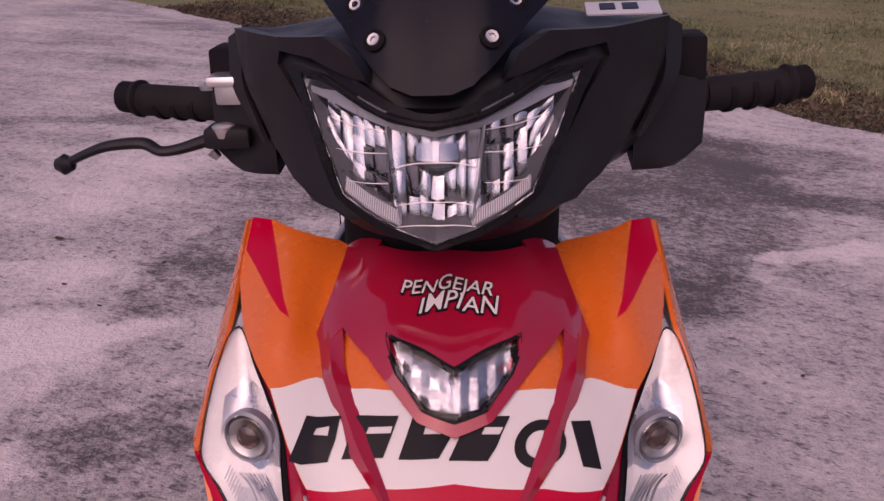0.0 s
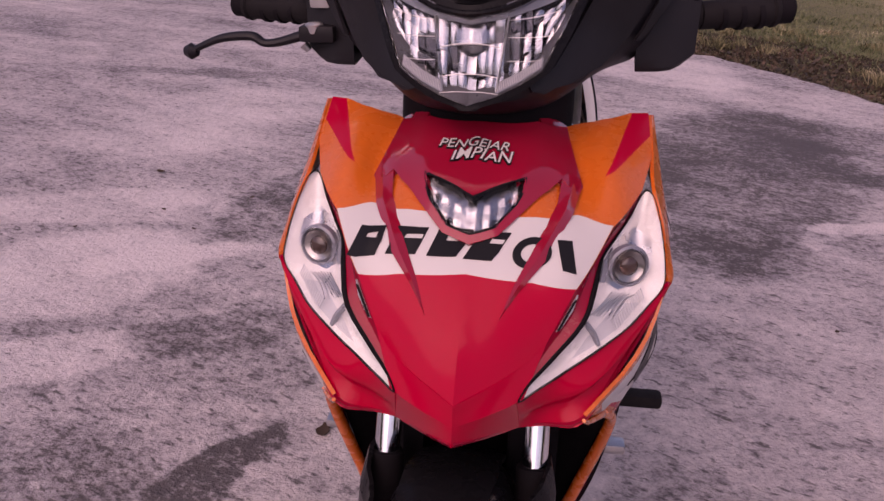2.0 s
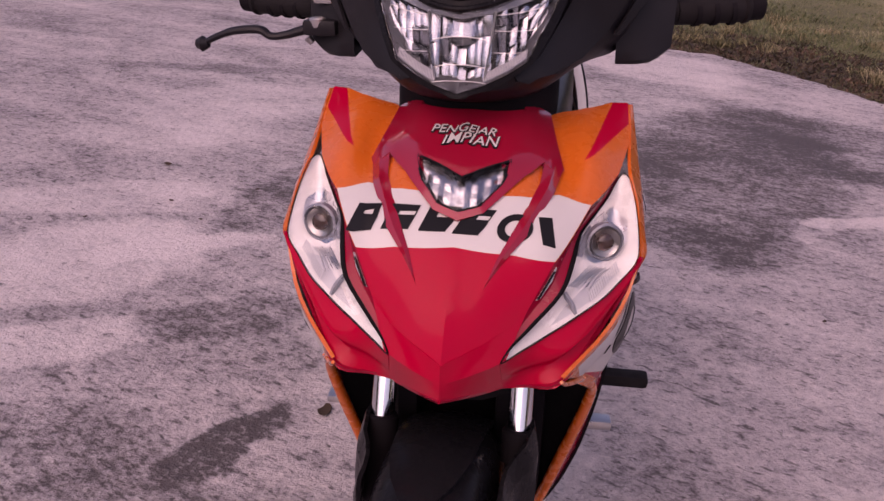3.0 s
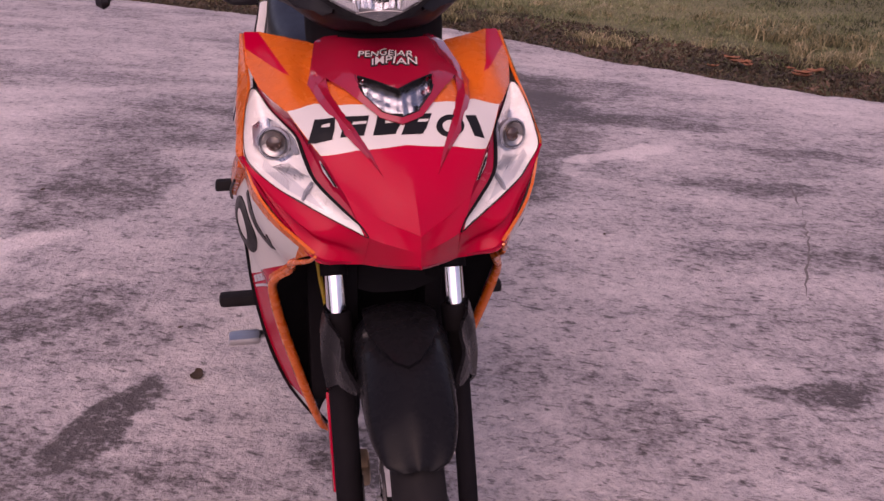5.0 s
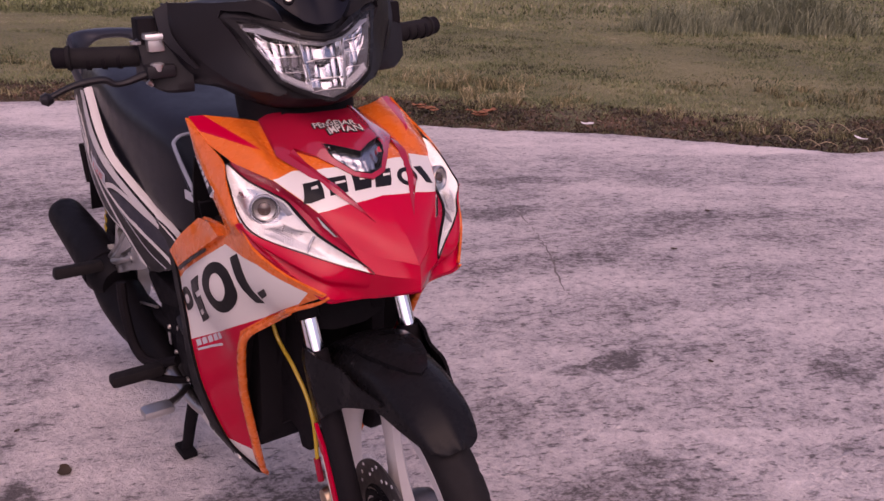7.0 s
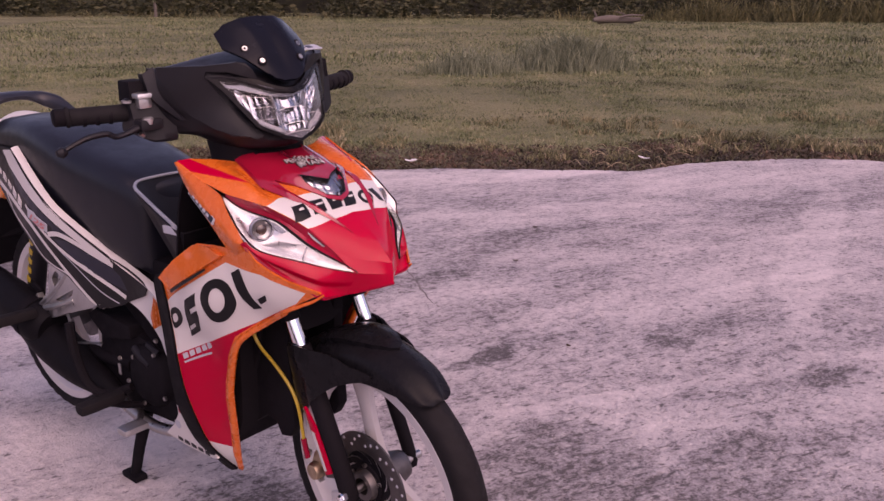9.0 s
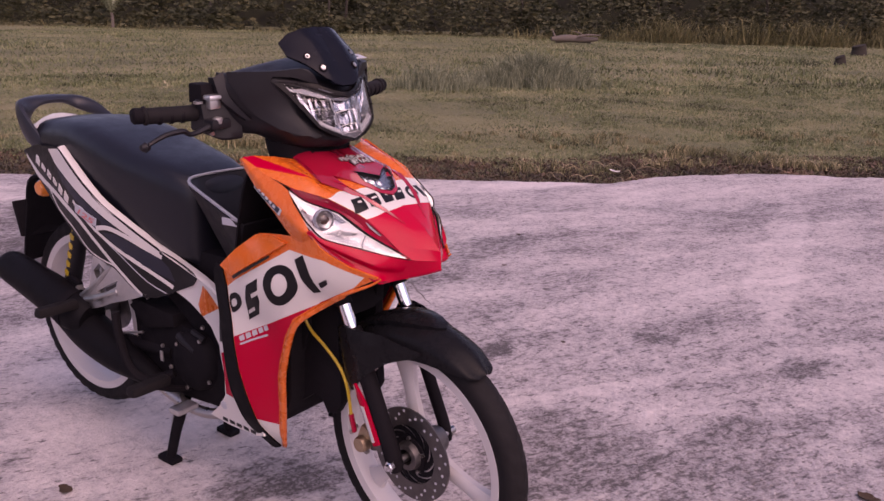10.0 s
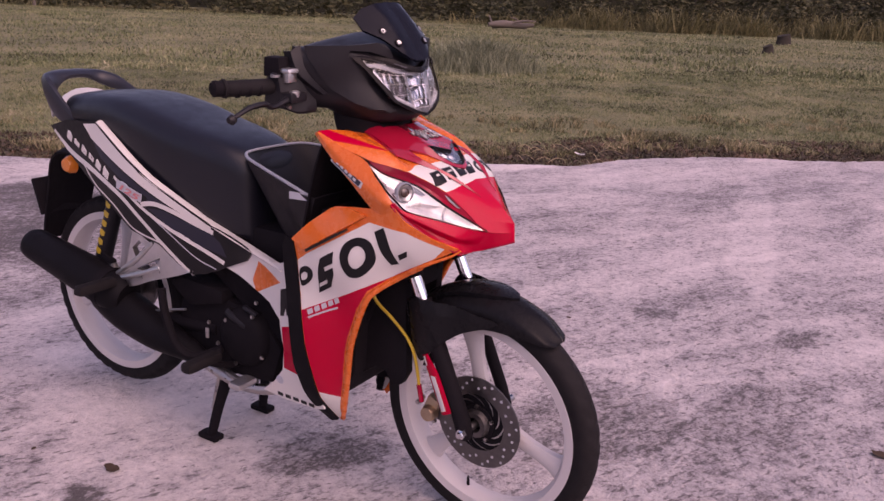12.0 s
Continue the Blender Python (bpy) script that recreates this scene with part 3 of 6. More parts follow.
def build_bushes():
    vs, fs = [], []
    r2 = np.random.default_rng(11)
    n = 130000
    t = r2.uniform(-40, 40, n)
    d = r2.uniform(0, 5, n)
    top = np.array([2.6 + 1.6 * noise.noise((q * 0.22, 0, 0)) + 0.8 * noise.noise((q * 0.9, 3, 0)) for q in t])
    z = top * r2.uniform(0, 1, n) ** 0.8 * np.clip(0.25 + d * 0.5, 0, 1.3)
    size = 0.04 + 0.15 * r2.uniform(0, 1, n) ** 2
    a, b = r2.uniform(0, math.tau, n), r2.uniform(-1.1, 1.1, n)
    for k in range(n):
        if noise.noise((t[k] * 0.7, z[k] * 0.9, d[k] * 0.4)) + 0.5 * noise.noise((t[k] * 2.4, z[k] * 2.2, 5)) < -0.05:
            continue
        c = far_point(t[k], d[k], z[k])
        u = Vector((math.cos(a[k]), math.sin(a[k]), 0)) * size[k]
        w = Vector((-math.sin(a[k]) * math.sin(b[k]), math.cos(a[k]) * math.sin(b[k]), math.cos(b[k]))) * size[k] * 0.6
        i = len(vs)
        vs += [c - u, c + w * 0.8, c + u, c - w * 0.8]
        fs.append((i, i + 1, i + 2, i + 3))
    return vs, fs


vs, fs = build_bushes()
stuff("hedge_bushes", [tuple(p) for p in vs], fs, BUSHM, "dark tangled bushes at the field's far side", "bushes")
r3 = np.random.default_rng(12)
n = 60000
along, deep = r3.uniform(-40, 40, n), r3.uniform(-2.2, 2.0, n)
thick = np.clip((along - 4) / 9, 0.05, 1)
roots = np.array([[*far_point(t, d)[:2], 0, s] for t, d, s in zip(along, deep, (0.3 + 0.9 * r3.uniform(0, 1, n) ** 1.6) * (0.55 + 0.75 * thick))])
wave = np.array([noise.noise((p[0] * 0.5, p[1] * 0.5, 9)) + 0.6 * noise.noise((p[0] * 1.7, p[1] * 1.7, 3)) for p in roots])
keep = r3.uniform(0, 1, n) < thick * np.clip(0.55 + 1.5 * wave, 0.05, 1)
roots[:, 3] *= np.clip(0.9 + 0.7 * wave, 0.5, 1.4)
v, f = blades(roots[keep], 0.95, 0.034, 1.15, r3)
stuff("dry_reeds", v, f, REEDM, "dry straw-coloured reeds before the bushes", "reeds")
for cx, cy, rad, cnt, h in ((11.6, 6.9, 0.95, 5200, 0.62), (9.8, 7.6, 0.7, 1800, 0.42)):
    roots = np.stack([cx + r3.normal(0, rad * 0.5, cnt), cy + r3.normal(0, rad * 0.5, cnt), np.full(cnt, -0.03), r3.uniform(0.3, 1.2, cnt)], 1)
    off = np.hypot(roots[:, 0] - cx, roots[:, 1] - cy) / rad
    roots[:, 3] *= np.clip(1.15 - 0.5 * off, 0.25, 1)
    v, f = blades(roots, h, 0.013, 0.7, r3)
    stuff("tall_grass_clump", v, f, TUFTM, "tall grey-green grass clump in the field", "grass")

backdrop = bmesh.new()
arc = [far_point(-70 + 140 * k / 24, 9 - abs(k - 12) * 0.3) for k in range(25)]
lo = [backdrop.verts.new(p) for p in arc]
hi = [backdrop.verts.new(p + Vector((0, 0, 6.5 + 1.2 * noise.noise((p.x * 0.2, p.y * 0.2, 0))))) for p in arc]
for i in range(24):
    backdrop.faces.new((lo[i], lo[i + 1], hi[i + 1], hi[i]))
# unseen ring of wood, added round the slab to cut low sky light
ring = [Vector((34 * math.cos(radians(a)), 34 * math.sin(radians(a)), 0)) for a in range(100, 339, 7)]
lo = [backdrop.verts.new(p) for p in ring]
hi = [backdrop.verts.new(p + Vector((0, 0, 4.2 + 1.5 * noise.noise((p.x * 0.15, p.y * 0.15, 0))))) for p in ring]
for i in range(len(ring) - 1):
    backdrop.faces.new((lo[i], lo[i + 1], hi[i + 1], hi[i]))
woods = Mat("dark_woods", (0.012, 0.014, 0.008), 0.95)
woods.set("Base Color", woods.ramp(woods.noise(1.1, 7, 0.7), (0.35, (0.006, 0.006, 0.004)), (0.6, (0.022, 0.024, 0.011)), (0.8, (0.06, 0.055, 0.026))))
tagged(part("backdrop", backdrop, woods.m, None), "dark wood behind the field, with an unseen added ring", "woods", kind="structure")

# ---- motorcycle ----
bike = thing("motorcycle", (0.009, 0, 0), "orange, white and red underbone motorcycle parked on its centre stand", "motorcycle")
HEAD_PIVOT = Vector((0, 0.75, 0.95))
STEER = Matrix.Translation(HEAD_PIVOT) @ Matrix.Rotation(radians(-5.5), 4, Vector((0, 0.446, 0.895))) @ Matrix.Translation(-HEAD_PIVOT)

COWL = tps([(0, .89, .655), (.052, .895, .657), (.09, .884, .686), (.15, .897, .715), (.19, .893, .735), (.131, .866, .60), (.104, .847, .594),
            (.175, .845, .61), (.085, .862, .590), (.139, .830, .543), (.103, .839, .545), (0, .83, .505), (.062, .835, .515), (.103, .792, .473),
            (.062, .801, .466), (0, .803, .460), (.194, .777, .547), (.055, .715, .402), (0, .725, .367), (.16, .735, .50), (.12, .69, .44), (.03, .77, .42)])
SHIELD = tps([(0, .897, .655), (.055, .897, .652), (.09, .885, .680), (.105, .848, .588), (.085, .862, .583), (.048, .868, .556), (0, .857, .531),
              (0, .828, .500), (.036, .844, .526), (.056, .854, .550), (.05, .885, .62), (0, .88, .605)])
SIDE = tps([(.785, .665, .214), (.773, .62, .211), (.679, .747, .192), (.573, .714, .195), (.519, .668, .172), (.429, .677, .119), (.607, .566, .170), (.636, .516, .169), (.741, .195, .09),
            (.541, .777, .198), (.735, .893, .19), (.767, .499, .201), (.765, .34, .172), (.665, .447, .158), (.679, .407, .150), (.704, .310, .128), (.728, .220, .104), (.762, .28, .150), (.697, .534, .182), (.615, .65, .208),
            (.691, .608, .213), (.55, .612, .146)])
REAR = tps([(.963, .55, .125), (.86, .43, .165), (.945, .235, .135), (.80, .217, .13), (1.07, .53, .115), (1.2, .51, .145), (1.326, .658, .174), (1.443, .62, .165),
            (1.54, .80, .143), (1.60, .783, .137), (1.755, .79, .11), (1.31, .45, .14), (.85, .6, .165)])

LAMP = tps([(.196, .78, .534), (.179, .759, .518), (.160, .750, .490), (.133, .741, .463), (.102, .727, .440), (.073, .718, .415), (.056, .713, .400), (.175, .838, .612), (.160, .82, .586),
            (.140, .808, .548), (.127, .785, .500), (.115, .764, .464), (.083, .737, .431), (.185, .841, .610), (.193, .818, .580), (.195, .79, .549)])


def on_lamp(x, z):
    return Vector((x, LAMP(abs(x), z), z))


def on_cowl(x, z):
    u = abs(x) / .03
    fold = .0085 * u * max(0, 1 - u / 2) ** 2 * min(1, max(0, (.815 - z) / .03))
    return Vector((x, COWL(abs(x), z) + fold, z))


def on_shield(x, z):
    return Vector((x, SHIELD(abs(x), z), z))


def flank(f, s):
    return lambda y, z: Vector((s * f(y, z), y, z))


def both(half):
    """A closed outline from its right half, listed from top centre to bottom centre as (distance, height)."""
    return [(-a, z) for a, z in half] + [(a, z) for a, z in reversed(half) if a > 1e-6]


def band(pts, w0, w1=None):
    """A flat ribbon of varying width along a 2D path."""
    w1 = w0 if w1 is None else w1
    p = spline([(q[0], q[1], 0) for q in pts], 5)
    L, R = [], []
    for i, q in enumerate(p):
        d = (p[min(i + 1, len(p) - 1)] - p[max(i - 1, 0)]).normalized()
        nrm = Vector((-d.y, d.x, 0)) * (w0 + (w1 - w0) * i / (len(p) - 1)) / 2
        L.append((q + nrm)[:2])
        R.append((q - nrm)[:2])
    return [tuple(a) for a in L + R[::-1]]


SIDES = (-1, 1)

# front cowl
top_half = [(0, .892), (.055, .896), (.09, .886), (.132, .895), (.165, .898), (.186, .896), (.191, .890), (.186, .866), (.172, .847), (.139, .830), (.121, .811), (.103, .792),
            (.080, .755), (.064, .742), (.038, .733), (0, .725)]
white_zone = both([(0, .842), (.063, .842), (.083, .840), (.104, .839), (.1395, .831), (.121, .812), (.102, .7915), (.062, .801), (0, .806)])
red_left, red_right = [[(s * a, z) for a, z in ((0, .806), (.062, .801), (.106, .793), (.084, .752), (.064, .736), (0, .718))] for s in (-1, 1)]
fronts = [[(s * a, z) for a, z in ((.168, .8985), (.187, .896), (.186, .880), (.131, .864))] for s in SIDES]
cowl = part("front_cowl", sheet(both(top_half), on_cowl, 0.009, 0.004, zones=[white_zone, red_left, red_right] + fronts, holes=[both([(0, .864), (.052, .874), (.044, .850), (.024, .8325), (0, .827)])]), [ORANGE, WHITE, RED, RED, RED, RED], bike,
            "orange, white and red front cowl panel", angle=26)
shield_half = [(0, .896), (.057, .898), (.090, .886), (.107, .849), (.101, .846), (.085, .861), (.064, .853), (.046, .842), (.026, .828), (0, .822)]
lamp_half = [(0, .856), (.048, .868), (.041, .850), (.022, .834), (0, .829)]
shield = part("top_shield", sheet(both(shield_half), on_shield, 0.009, 0.012, holes=[both(lamp_half)], lift=0.0045), SHIELDRED, bike, "glossy red shield round the centre lamp, darkened for reflections")
def ridged(t):
    return abs(t % 1 - .5) * 2


vlamp = part("position_lamp", sheet(both(lamp_half), lambda x, z: on_shield(x, z) + Vector((0, .006 + .002 * ridged(abs(x) / .0135 + .2) + .002 * ridged((z - .28 * abs(x)) / .0115), 0)), 0.0022, 0.003), FROSTED, bike,
             "chevron-shaped clear centre lamp", angle=8)
part("lens", sheet(both([(0, .8555), (.0475, .8675), (.0405, .850), (.0215, .8345), (0, .8295)]), on_shield, 0.009, 0.002, lift=0.001), GLASS, vlamp).visible_shadow = False
part("lamp_frame", sheet(both([(0, .8563), (.0488, .8688), (.0417, .8499), (.0224, .8334), (0, .8284)]), on_shield, 0.007, 0.016, lift=0.0048,
     holes=[both([(0, .8550), (.0479, .8675), (.0407, .8502), (.0218, .8346), (0, .8298)])]), GLOSSBLACK, vlamp)
for s in SIDES:
    # folded fin running from the shield's corner down the cowl
    rib = lambda pts, up: [on_cowl(s * a, z) + Vector((s * .15, -.75, .65)) * h for (a, z), h in zip(pts, up)]
    outer_edge = rib([(.091, .8865), (.108, .849), (.098, .839), (.072, .814), (.050, .795), (.034, .778)], (.004, .004, .003, .002, .001, .0))
    crest = rib([(.076, .8935), (.0985, .853), (.090, .842), (.067, .818), (.0485, .798), (.034, .778)], (.008, .010, .009, .006, .004, .001))
    inner_edge = rib([(.060, .8975), (.086, .860), (.083, .848), (.062, .823), (.046, .801), (.034, .778)], (.007, .007, .003, .002, .001, .0))
    part("cowl_fin", loft([outer_edge, crest, inner_edge], 26, 3, thick=0.003, out=(0, -1, .3), smooth_u=False, smooth_v=False), SHIELDRED, bike, "raised dark red fin on the cowl", angle=14)
    # chin and cheek below the lamp
    yc = lambda a, z: Vector((s * a, COWL(a, z), z))
    K = [Vector((0, .366, .7255)), yc(.038, .7335), yc(.064, .7425), yc(.080, .7555)]
    U2 = [Vector((0, .364, .705)), Vector((s * .025, .378, .708)), Vector((s * .046, .392, .711)), Vector((s * .061, .404, .714))]
    L = [Vector((0, .363, .684)), Vector((s * .026, .392, .674)), Vector((s * .046, .414, .668)), Vector((s * .061, .430, .665))]
    part("chin_panel", loft([K, U2, L], 16, 3, thick=0.004, smooth_u=False, smooth_v=False), RED, bike, angle=14)
    up = [Vector((s * a, LAMP(a, z) + .001, z)) for a, z in ((.056, .711), (.085, .7205), (.118, .733), (.152, .7465), (.182, .760), (.199, .777))]
    lo = [Vector((s * .060, .429, .665)), Vector((s * .085, .436, .664)), Vector((s * .119, .430, .674)),
          Vector((s * .152, .475, .703)), Vector((s * .185, .520, .742)), Vector((s * .203, .543, .774))]
    bow = [0.0, 0.6, 1.0, 1.0, 0.6, 0.0]
    mid = [a.lerp(b, 0.4) + Vector((s * 0.003, -0.005, 0.0)) * k for a, b, k in zip(up, lo, bow)]
    fold = [a.lerp(b, 0.68) + Vector((-s * 0.005, 0.008, 0.002)) * k for a, b, k in zip(up, lo, bow)]
    part("cheek_panel", loft([up, mid, fold, lo], 30, 4, thick=0.004, out=(0, -1, 0)), RED, bike)
    # underside is a darker red than the chin and cheek panels
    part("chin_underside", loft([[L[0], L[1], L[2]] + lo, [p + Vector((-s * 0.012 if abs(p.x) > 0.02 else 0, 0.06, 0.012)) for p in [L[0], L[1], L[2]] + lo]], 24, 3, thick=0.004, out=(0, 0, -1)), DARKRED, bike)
    # outer orange flank of the ear
    F = [(.190, .731, .895), (.188, .67, .869), (.186, .616, .849), (.1945, .586, .822), (.1975, .556, .795), (.199, .540, .777)]
    M = [(.193, .738, .894), (.198, .68, .855), (.204, .624, .815), (.206, .575, .785), (.207, .556, .775), (.203, .543, .772)]
    B = [(.188, .746, .889), (.197, .692, .843), (.199, .634, .795), (.198, .591, .757), (.196, .565, .745), (.192, .540, .752)]
    part("ear_flank", loft([[(s * a, y, z) for a, y, z in c] for c in (F, M, B)], 26, 6, thick=0.004, out=(s, -0.3, 0)), ORANGE, bike)
    # side lamp
    lamp_out = rounded([(.178, .845), (.187, .838), (.193, .815), (.196, .790), (.193, .774), (.179, .759), (.160, .750), (.133, .7405), (.102, .727), (.073, .7175), (.056, .7125), (.062, .722),
                        (.083, .738), (.113, .764), (.124, .785), (.130, .802), (.143, .811), (.160, .823), (.170, .836)], 3)
    rim = [(s * a, z) for a, z in lamp_out]
    hollow = lambda x, z: on_lamp(x, z) + Vector((-s * .25, .9, -.3)) * (.002 + .013 * min(1, near(rim, x, z) / .018))
    lampb = part("side_lamp", sheet(rim, hollow, 0.006, 0.003, zones=[[(s * a, z) for a, z in ((.186, .806), (.172, .816), (.152, .811), (.135, .798), (.135, .786), (.152, .775), (.172, .775), (.186, .788))],
                    [(s * a, z) for a, z in ((.150, .766), (.172, .762), (.150, .751), (.125, .742), (.105, .734), (.120, .749))]]), [PEARL, SATINREF, GREYINK], bike, "tapering clear front side lamp with white housing")
    part("lens", sheet(rim, on_lamp, 0.010, 0.002, lift=0.002), GLASS, lampb).visible_shadow = False
    gap = [((.174, .849), (.172, .8385)), ((.156, .838), (.158, .8215)), ((.139, .830), (.142, .8105)), ((.121, .811), (.129, .801)), ((.103, .792), (.122, .784)), ((.092, .774), (.112, .764)), ((.080, .755), (.083, .7385)), ((.067, .737), (.064, .723)), ((.058, .716), (.057, .714))]
    edge_a = [on_cowl(s * a, z) + Vector((0, .001, 0)) for (a, z), _ in gap]
    edge_c = [on_lamp(s * a, z) + Vector((0, .001, 0)) for _, (a, z) in gap]
    edge_b = [p.lerp(q, .5) + Vector((0, .007, 0)) * k for p, q, k in zip(edge_a, edge_c, (0, .4, .7, 1, 1, 1, .8, .4, 0))]
    # the recess carries its own shade as a darker red than the cowl
    part("lamp_surround", loft([edge_a, edge_b, edge_c], 28, 4, thick=.004, out=(s * .3, -1, .2), smooth_v=False), DARKRED, bike, "dark red recess along the lamp")
    # the dark gap beside the lamp, its shade drawn as a black tube
    part("lamp_gap_line", tube([p + Vector((0, -.001, .0006)) for p in edge_c], [.0004, .0010, .0014, .0018, .0022, .0022, .0016, .0012, .0005], 6, 4), BLACK, bike)
    vent = part("side_vent", sheet([(s * a, z) for a, z in ((.107, .788), (.102, .782), (.088, .761), (.092, .762), (.103, .776))], on_cowl, 0.006, 0.010, lift=-0.001), GREYINK, bike, "small grey louvred vent beside the lamp")
    for k in range(6):
        part("vent_slat", sheet(band([(s * (.104 - .0024 * k), .7845 - .0037 * k), (s * (.1005 - .0024 * k), .7805 - .0037 * k)], .0014), on_cowl, 0.01, 0.002, lift=0.0015), BLACKINK, vent)
    small = inset(rim, 0.0008)
    part("lamp_rim", sheet(rim, on_lamp, 0.008, 0.004, lift=0.0025, holes=[small]), GLOSSBLACK, lampb)
    part("lamp_divider", sheet(band([(s * .117, .764), (s * .126, .752), (s * .130, .742)], .0022), on_lamp, .008, .006, lift=-.001), GREYSHEEN, lampb)
    part("lamp_baffle", sheet([(s * a, z) for a, z in ((.141, .806), (.132, .799), (.128, .787), (.134, .785), (.142, .797))], hollow, .006, .002, lift=.002), GREYSHEEN, lampb)
    for k in range(15):
        a, z = .145 + .0021 * k, .7475 + .0011 * k
        part("lens_rib", tube([on_lamp(s * a, z) + Vector((0, .003, .002)), on_lamp(s * (a - .004), z + .009) + Vector((0, .003, .002))], .00055, 5, smooth=False), GREYINK, lampb)
    for k in range(7):
        flute = [(.120 + .004 * k, .768 - .0018 * k), (.132 + .0042 * k, .770 - .0006 * k), (.146 + .0036 * k, .776 - .0012 * k)]
        part("reflector_flute", tube([hollow(s * a, z) + Vector((0, -.002, 0)) for a, z in flute], [.0004, .0009, .0004], 5, 3), SATINREF, lampb)
    e = Vector((s * .157, .541, .791))
    ax = Vector((s * 0.35, -0.93, 0.1)).to_track_quat("Z", "Y").to_matrix().to_4x4()
    part("bulb_ring", spun([(.0185, -.004), (.0215, -.004), (.0220, .004), (.0195, .006), (.0185, .002)], (0, 0, 0), "z", 32), GREYSHEEN, lampb, m=Matrix.Translation(e) @ ax)
    part("bulb_socket", spun([(.0, -.002), (.0175, -.002), (.0180, .003), (.0165, .005), (.013, .002), (.0, .001)], (0, 0, 0), "z", 28, False), STEEL, lampb,
         m=Matrix.Translation(e) @ ax)
    part("bulb", spun([(.0, .008), (.006, .0075), (.0095, .005), (.0105, .0)], (0, 0, 0), "z", 20, False), SMOKE, lampb, m=Matrix.Translation(e) @ ax)
    # leg shield
    outer = [(.428, .684), (.470, .706), (.520, .742), (.541, .774), (.565, .764), (.591, .757), (.64, .752), (.689, .745), (.74, .705), (.785, .666), (.775, .616), (.772, .532), (.772, .416),
             (.767, .338), (.765, .263), (.750, .193), (.742, .194), (.728, .220), (.704, .310), (.679, .407), (.665, .447), (.636, .516), (.607, .566), (.55, .611), (.500, .643), (.445, .674)]
    wz = [(.452, .684), (.516, .717), (.596, .728), (.666, .685), (.747, .636), (.7745, .6155), (.7715, .532), (.7715, .498), (.675, .547), (.550, .615), (.474, .660)]
    rz = [(.7715, .498), (.675, .547), (.550, .615), (.474, .660), (.556, .6135), (.615, .5685), (.645, .5185), (.674, .449), (.688, .408), (.7205, .270), (.7645, .280), (.7665, .338), (.7715, .416)]
    wl = [(.7205, .270), (.7645, .280), (.7645, .263), (.750, .194), (.7435, .196), (.734, .222)]
    legs = part("leg_shield", sheet(outer, flank(SIDE, s), 0.016, 0.004, (s, 0, 0), [wz, rz, wl]), [ORANGE, WHITE, RED, WHITE], bike, "white and red leg shield with orange edge")
    tr = [(.424, .682), (.445, .667), (.500, .640), (.55, .608), (.606, .563), (.634, .514), (.663, .446), (.677, .406), (.702, .309), (.727, .219), (.742, .193)]
    part("edge_trim", tube([Vector((s * (SIDE(y, z) + .001), y, z)) for y, z in tr], [.002, .003, .0045, .0055, .0065, .0075, .008, .008, .008, .0065, .004], 10, 5), ORANGE, bike, "orange edge trim of the leg shield")
    part("edge_stripe", sheet(band(tr[2:], .0085, .0085), flank(SIDE, s), .012, .005, (s, 0, 0), lift=.0045), ORANGE, bike)
    liner = [(.58, .64), (.612, .580), (.644, .516), (.672, .447), (.686, .404), (.712, .310), (.738, .225)]
    part("leg_shield_liner", loft([[Vector((s * (SIDE(y, z) - .006), y + .006, z)) for y, z in liner], [Vector((s * (SIDE(y, z) * .55 + .030), y + .045, z)) for y, z in liner],
         [Vector((s * .060, y + .075, z + .01)) for y, z in liner]], 18, 4, thick=.004, out=(0, -1, 0)), BLACK, bike, "black inner liner of the leg shield")
    st = [(.783, .664), (.775, .616), (.772, .532), (.772, .416), (.767, .338), (.765, .263), (.750, .193), (.767, .186), (.788, .225), (.801, .280), (.808, .369), (.811, .482), (.815, .580), (.817, .640), (.806, .662)]
    part("black_strip", sheet(st, lambda y, z: Vector((s * (SIDE(min(y, .772), z) + (.25 * min(1, max(0, (.50 - z) / .12)) * min(1, max(0, (z - .19) / .06)) - .12) * max(0, y - .772)), y, z)), 0.010, 0.014, (s, 0, 0), lift=0.005), MUFFLERBLACK, bike)
    part("pocket_flap", sheet([(.783, .664), (.74, .704), (.690, .742), (.640, .748), (.600, .740), (.672, .692), (.750, .645)], flank(SIDE, s), 0.012, 0.012, (s, 0, 0), lift=0.009), ORANGE, bike)
    part("flap_slit", sheet(band([(.742, .645), (.69, .675), (.640, .706)], .006, .004), flank(SIDE, s), 0.012, 0.003, (s, 0, 0), lift=0.0105), BLACKINK, bike)

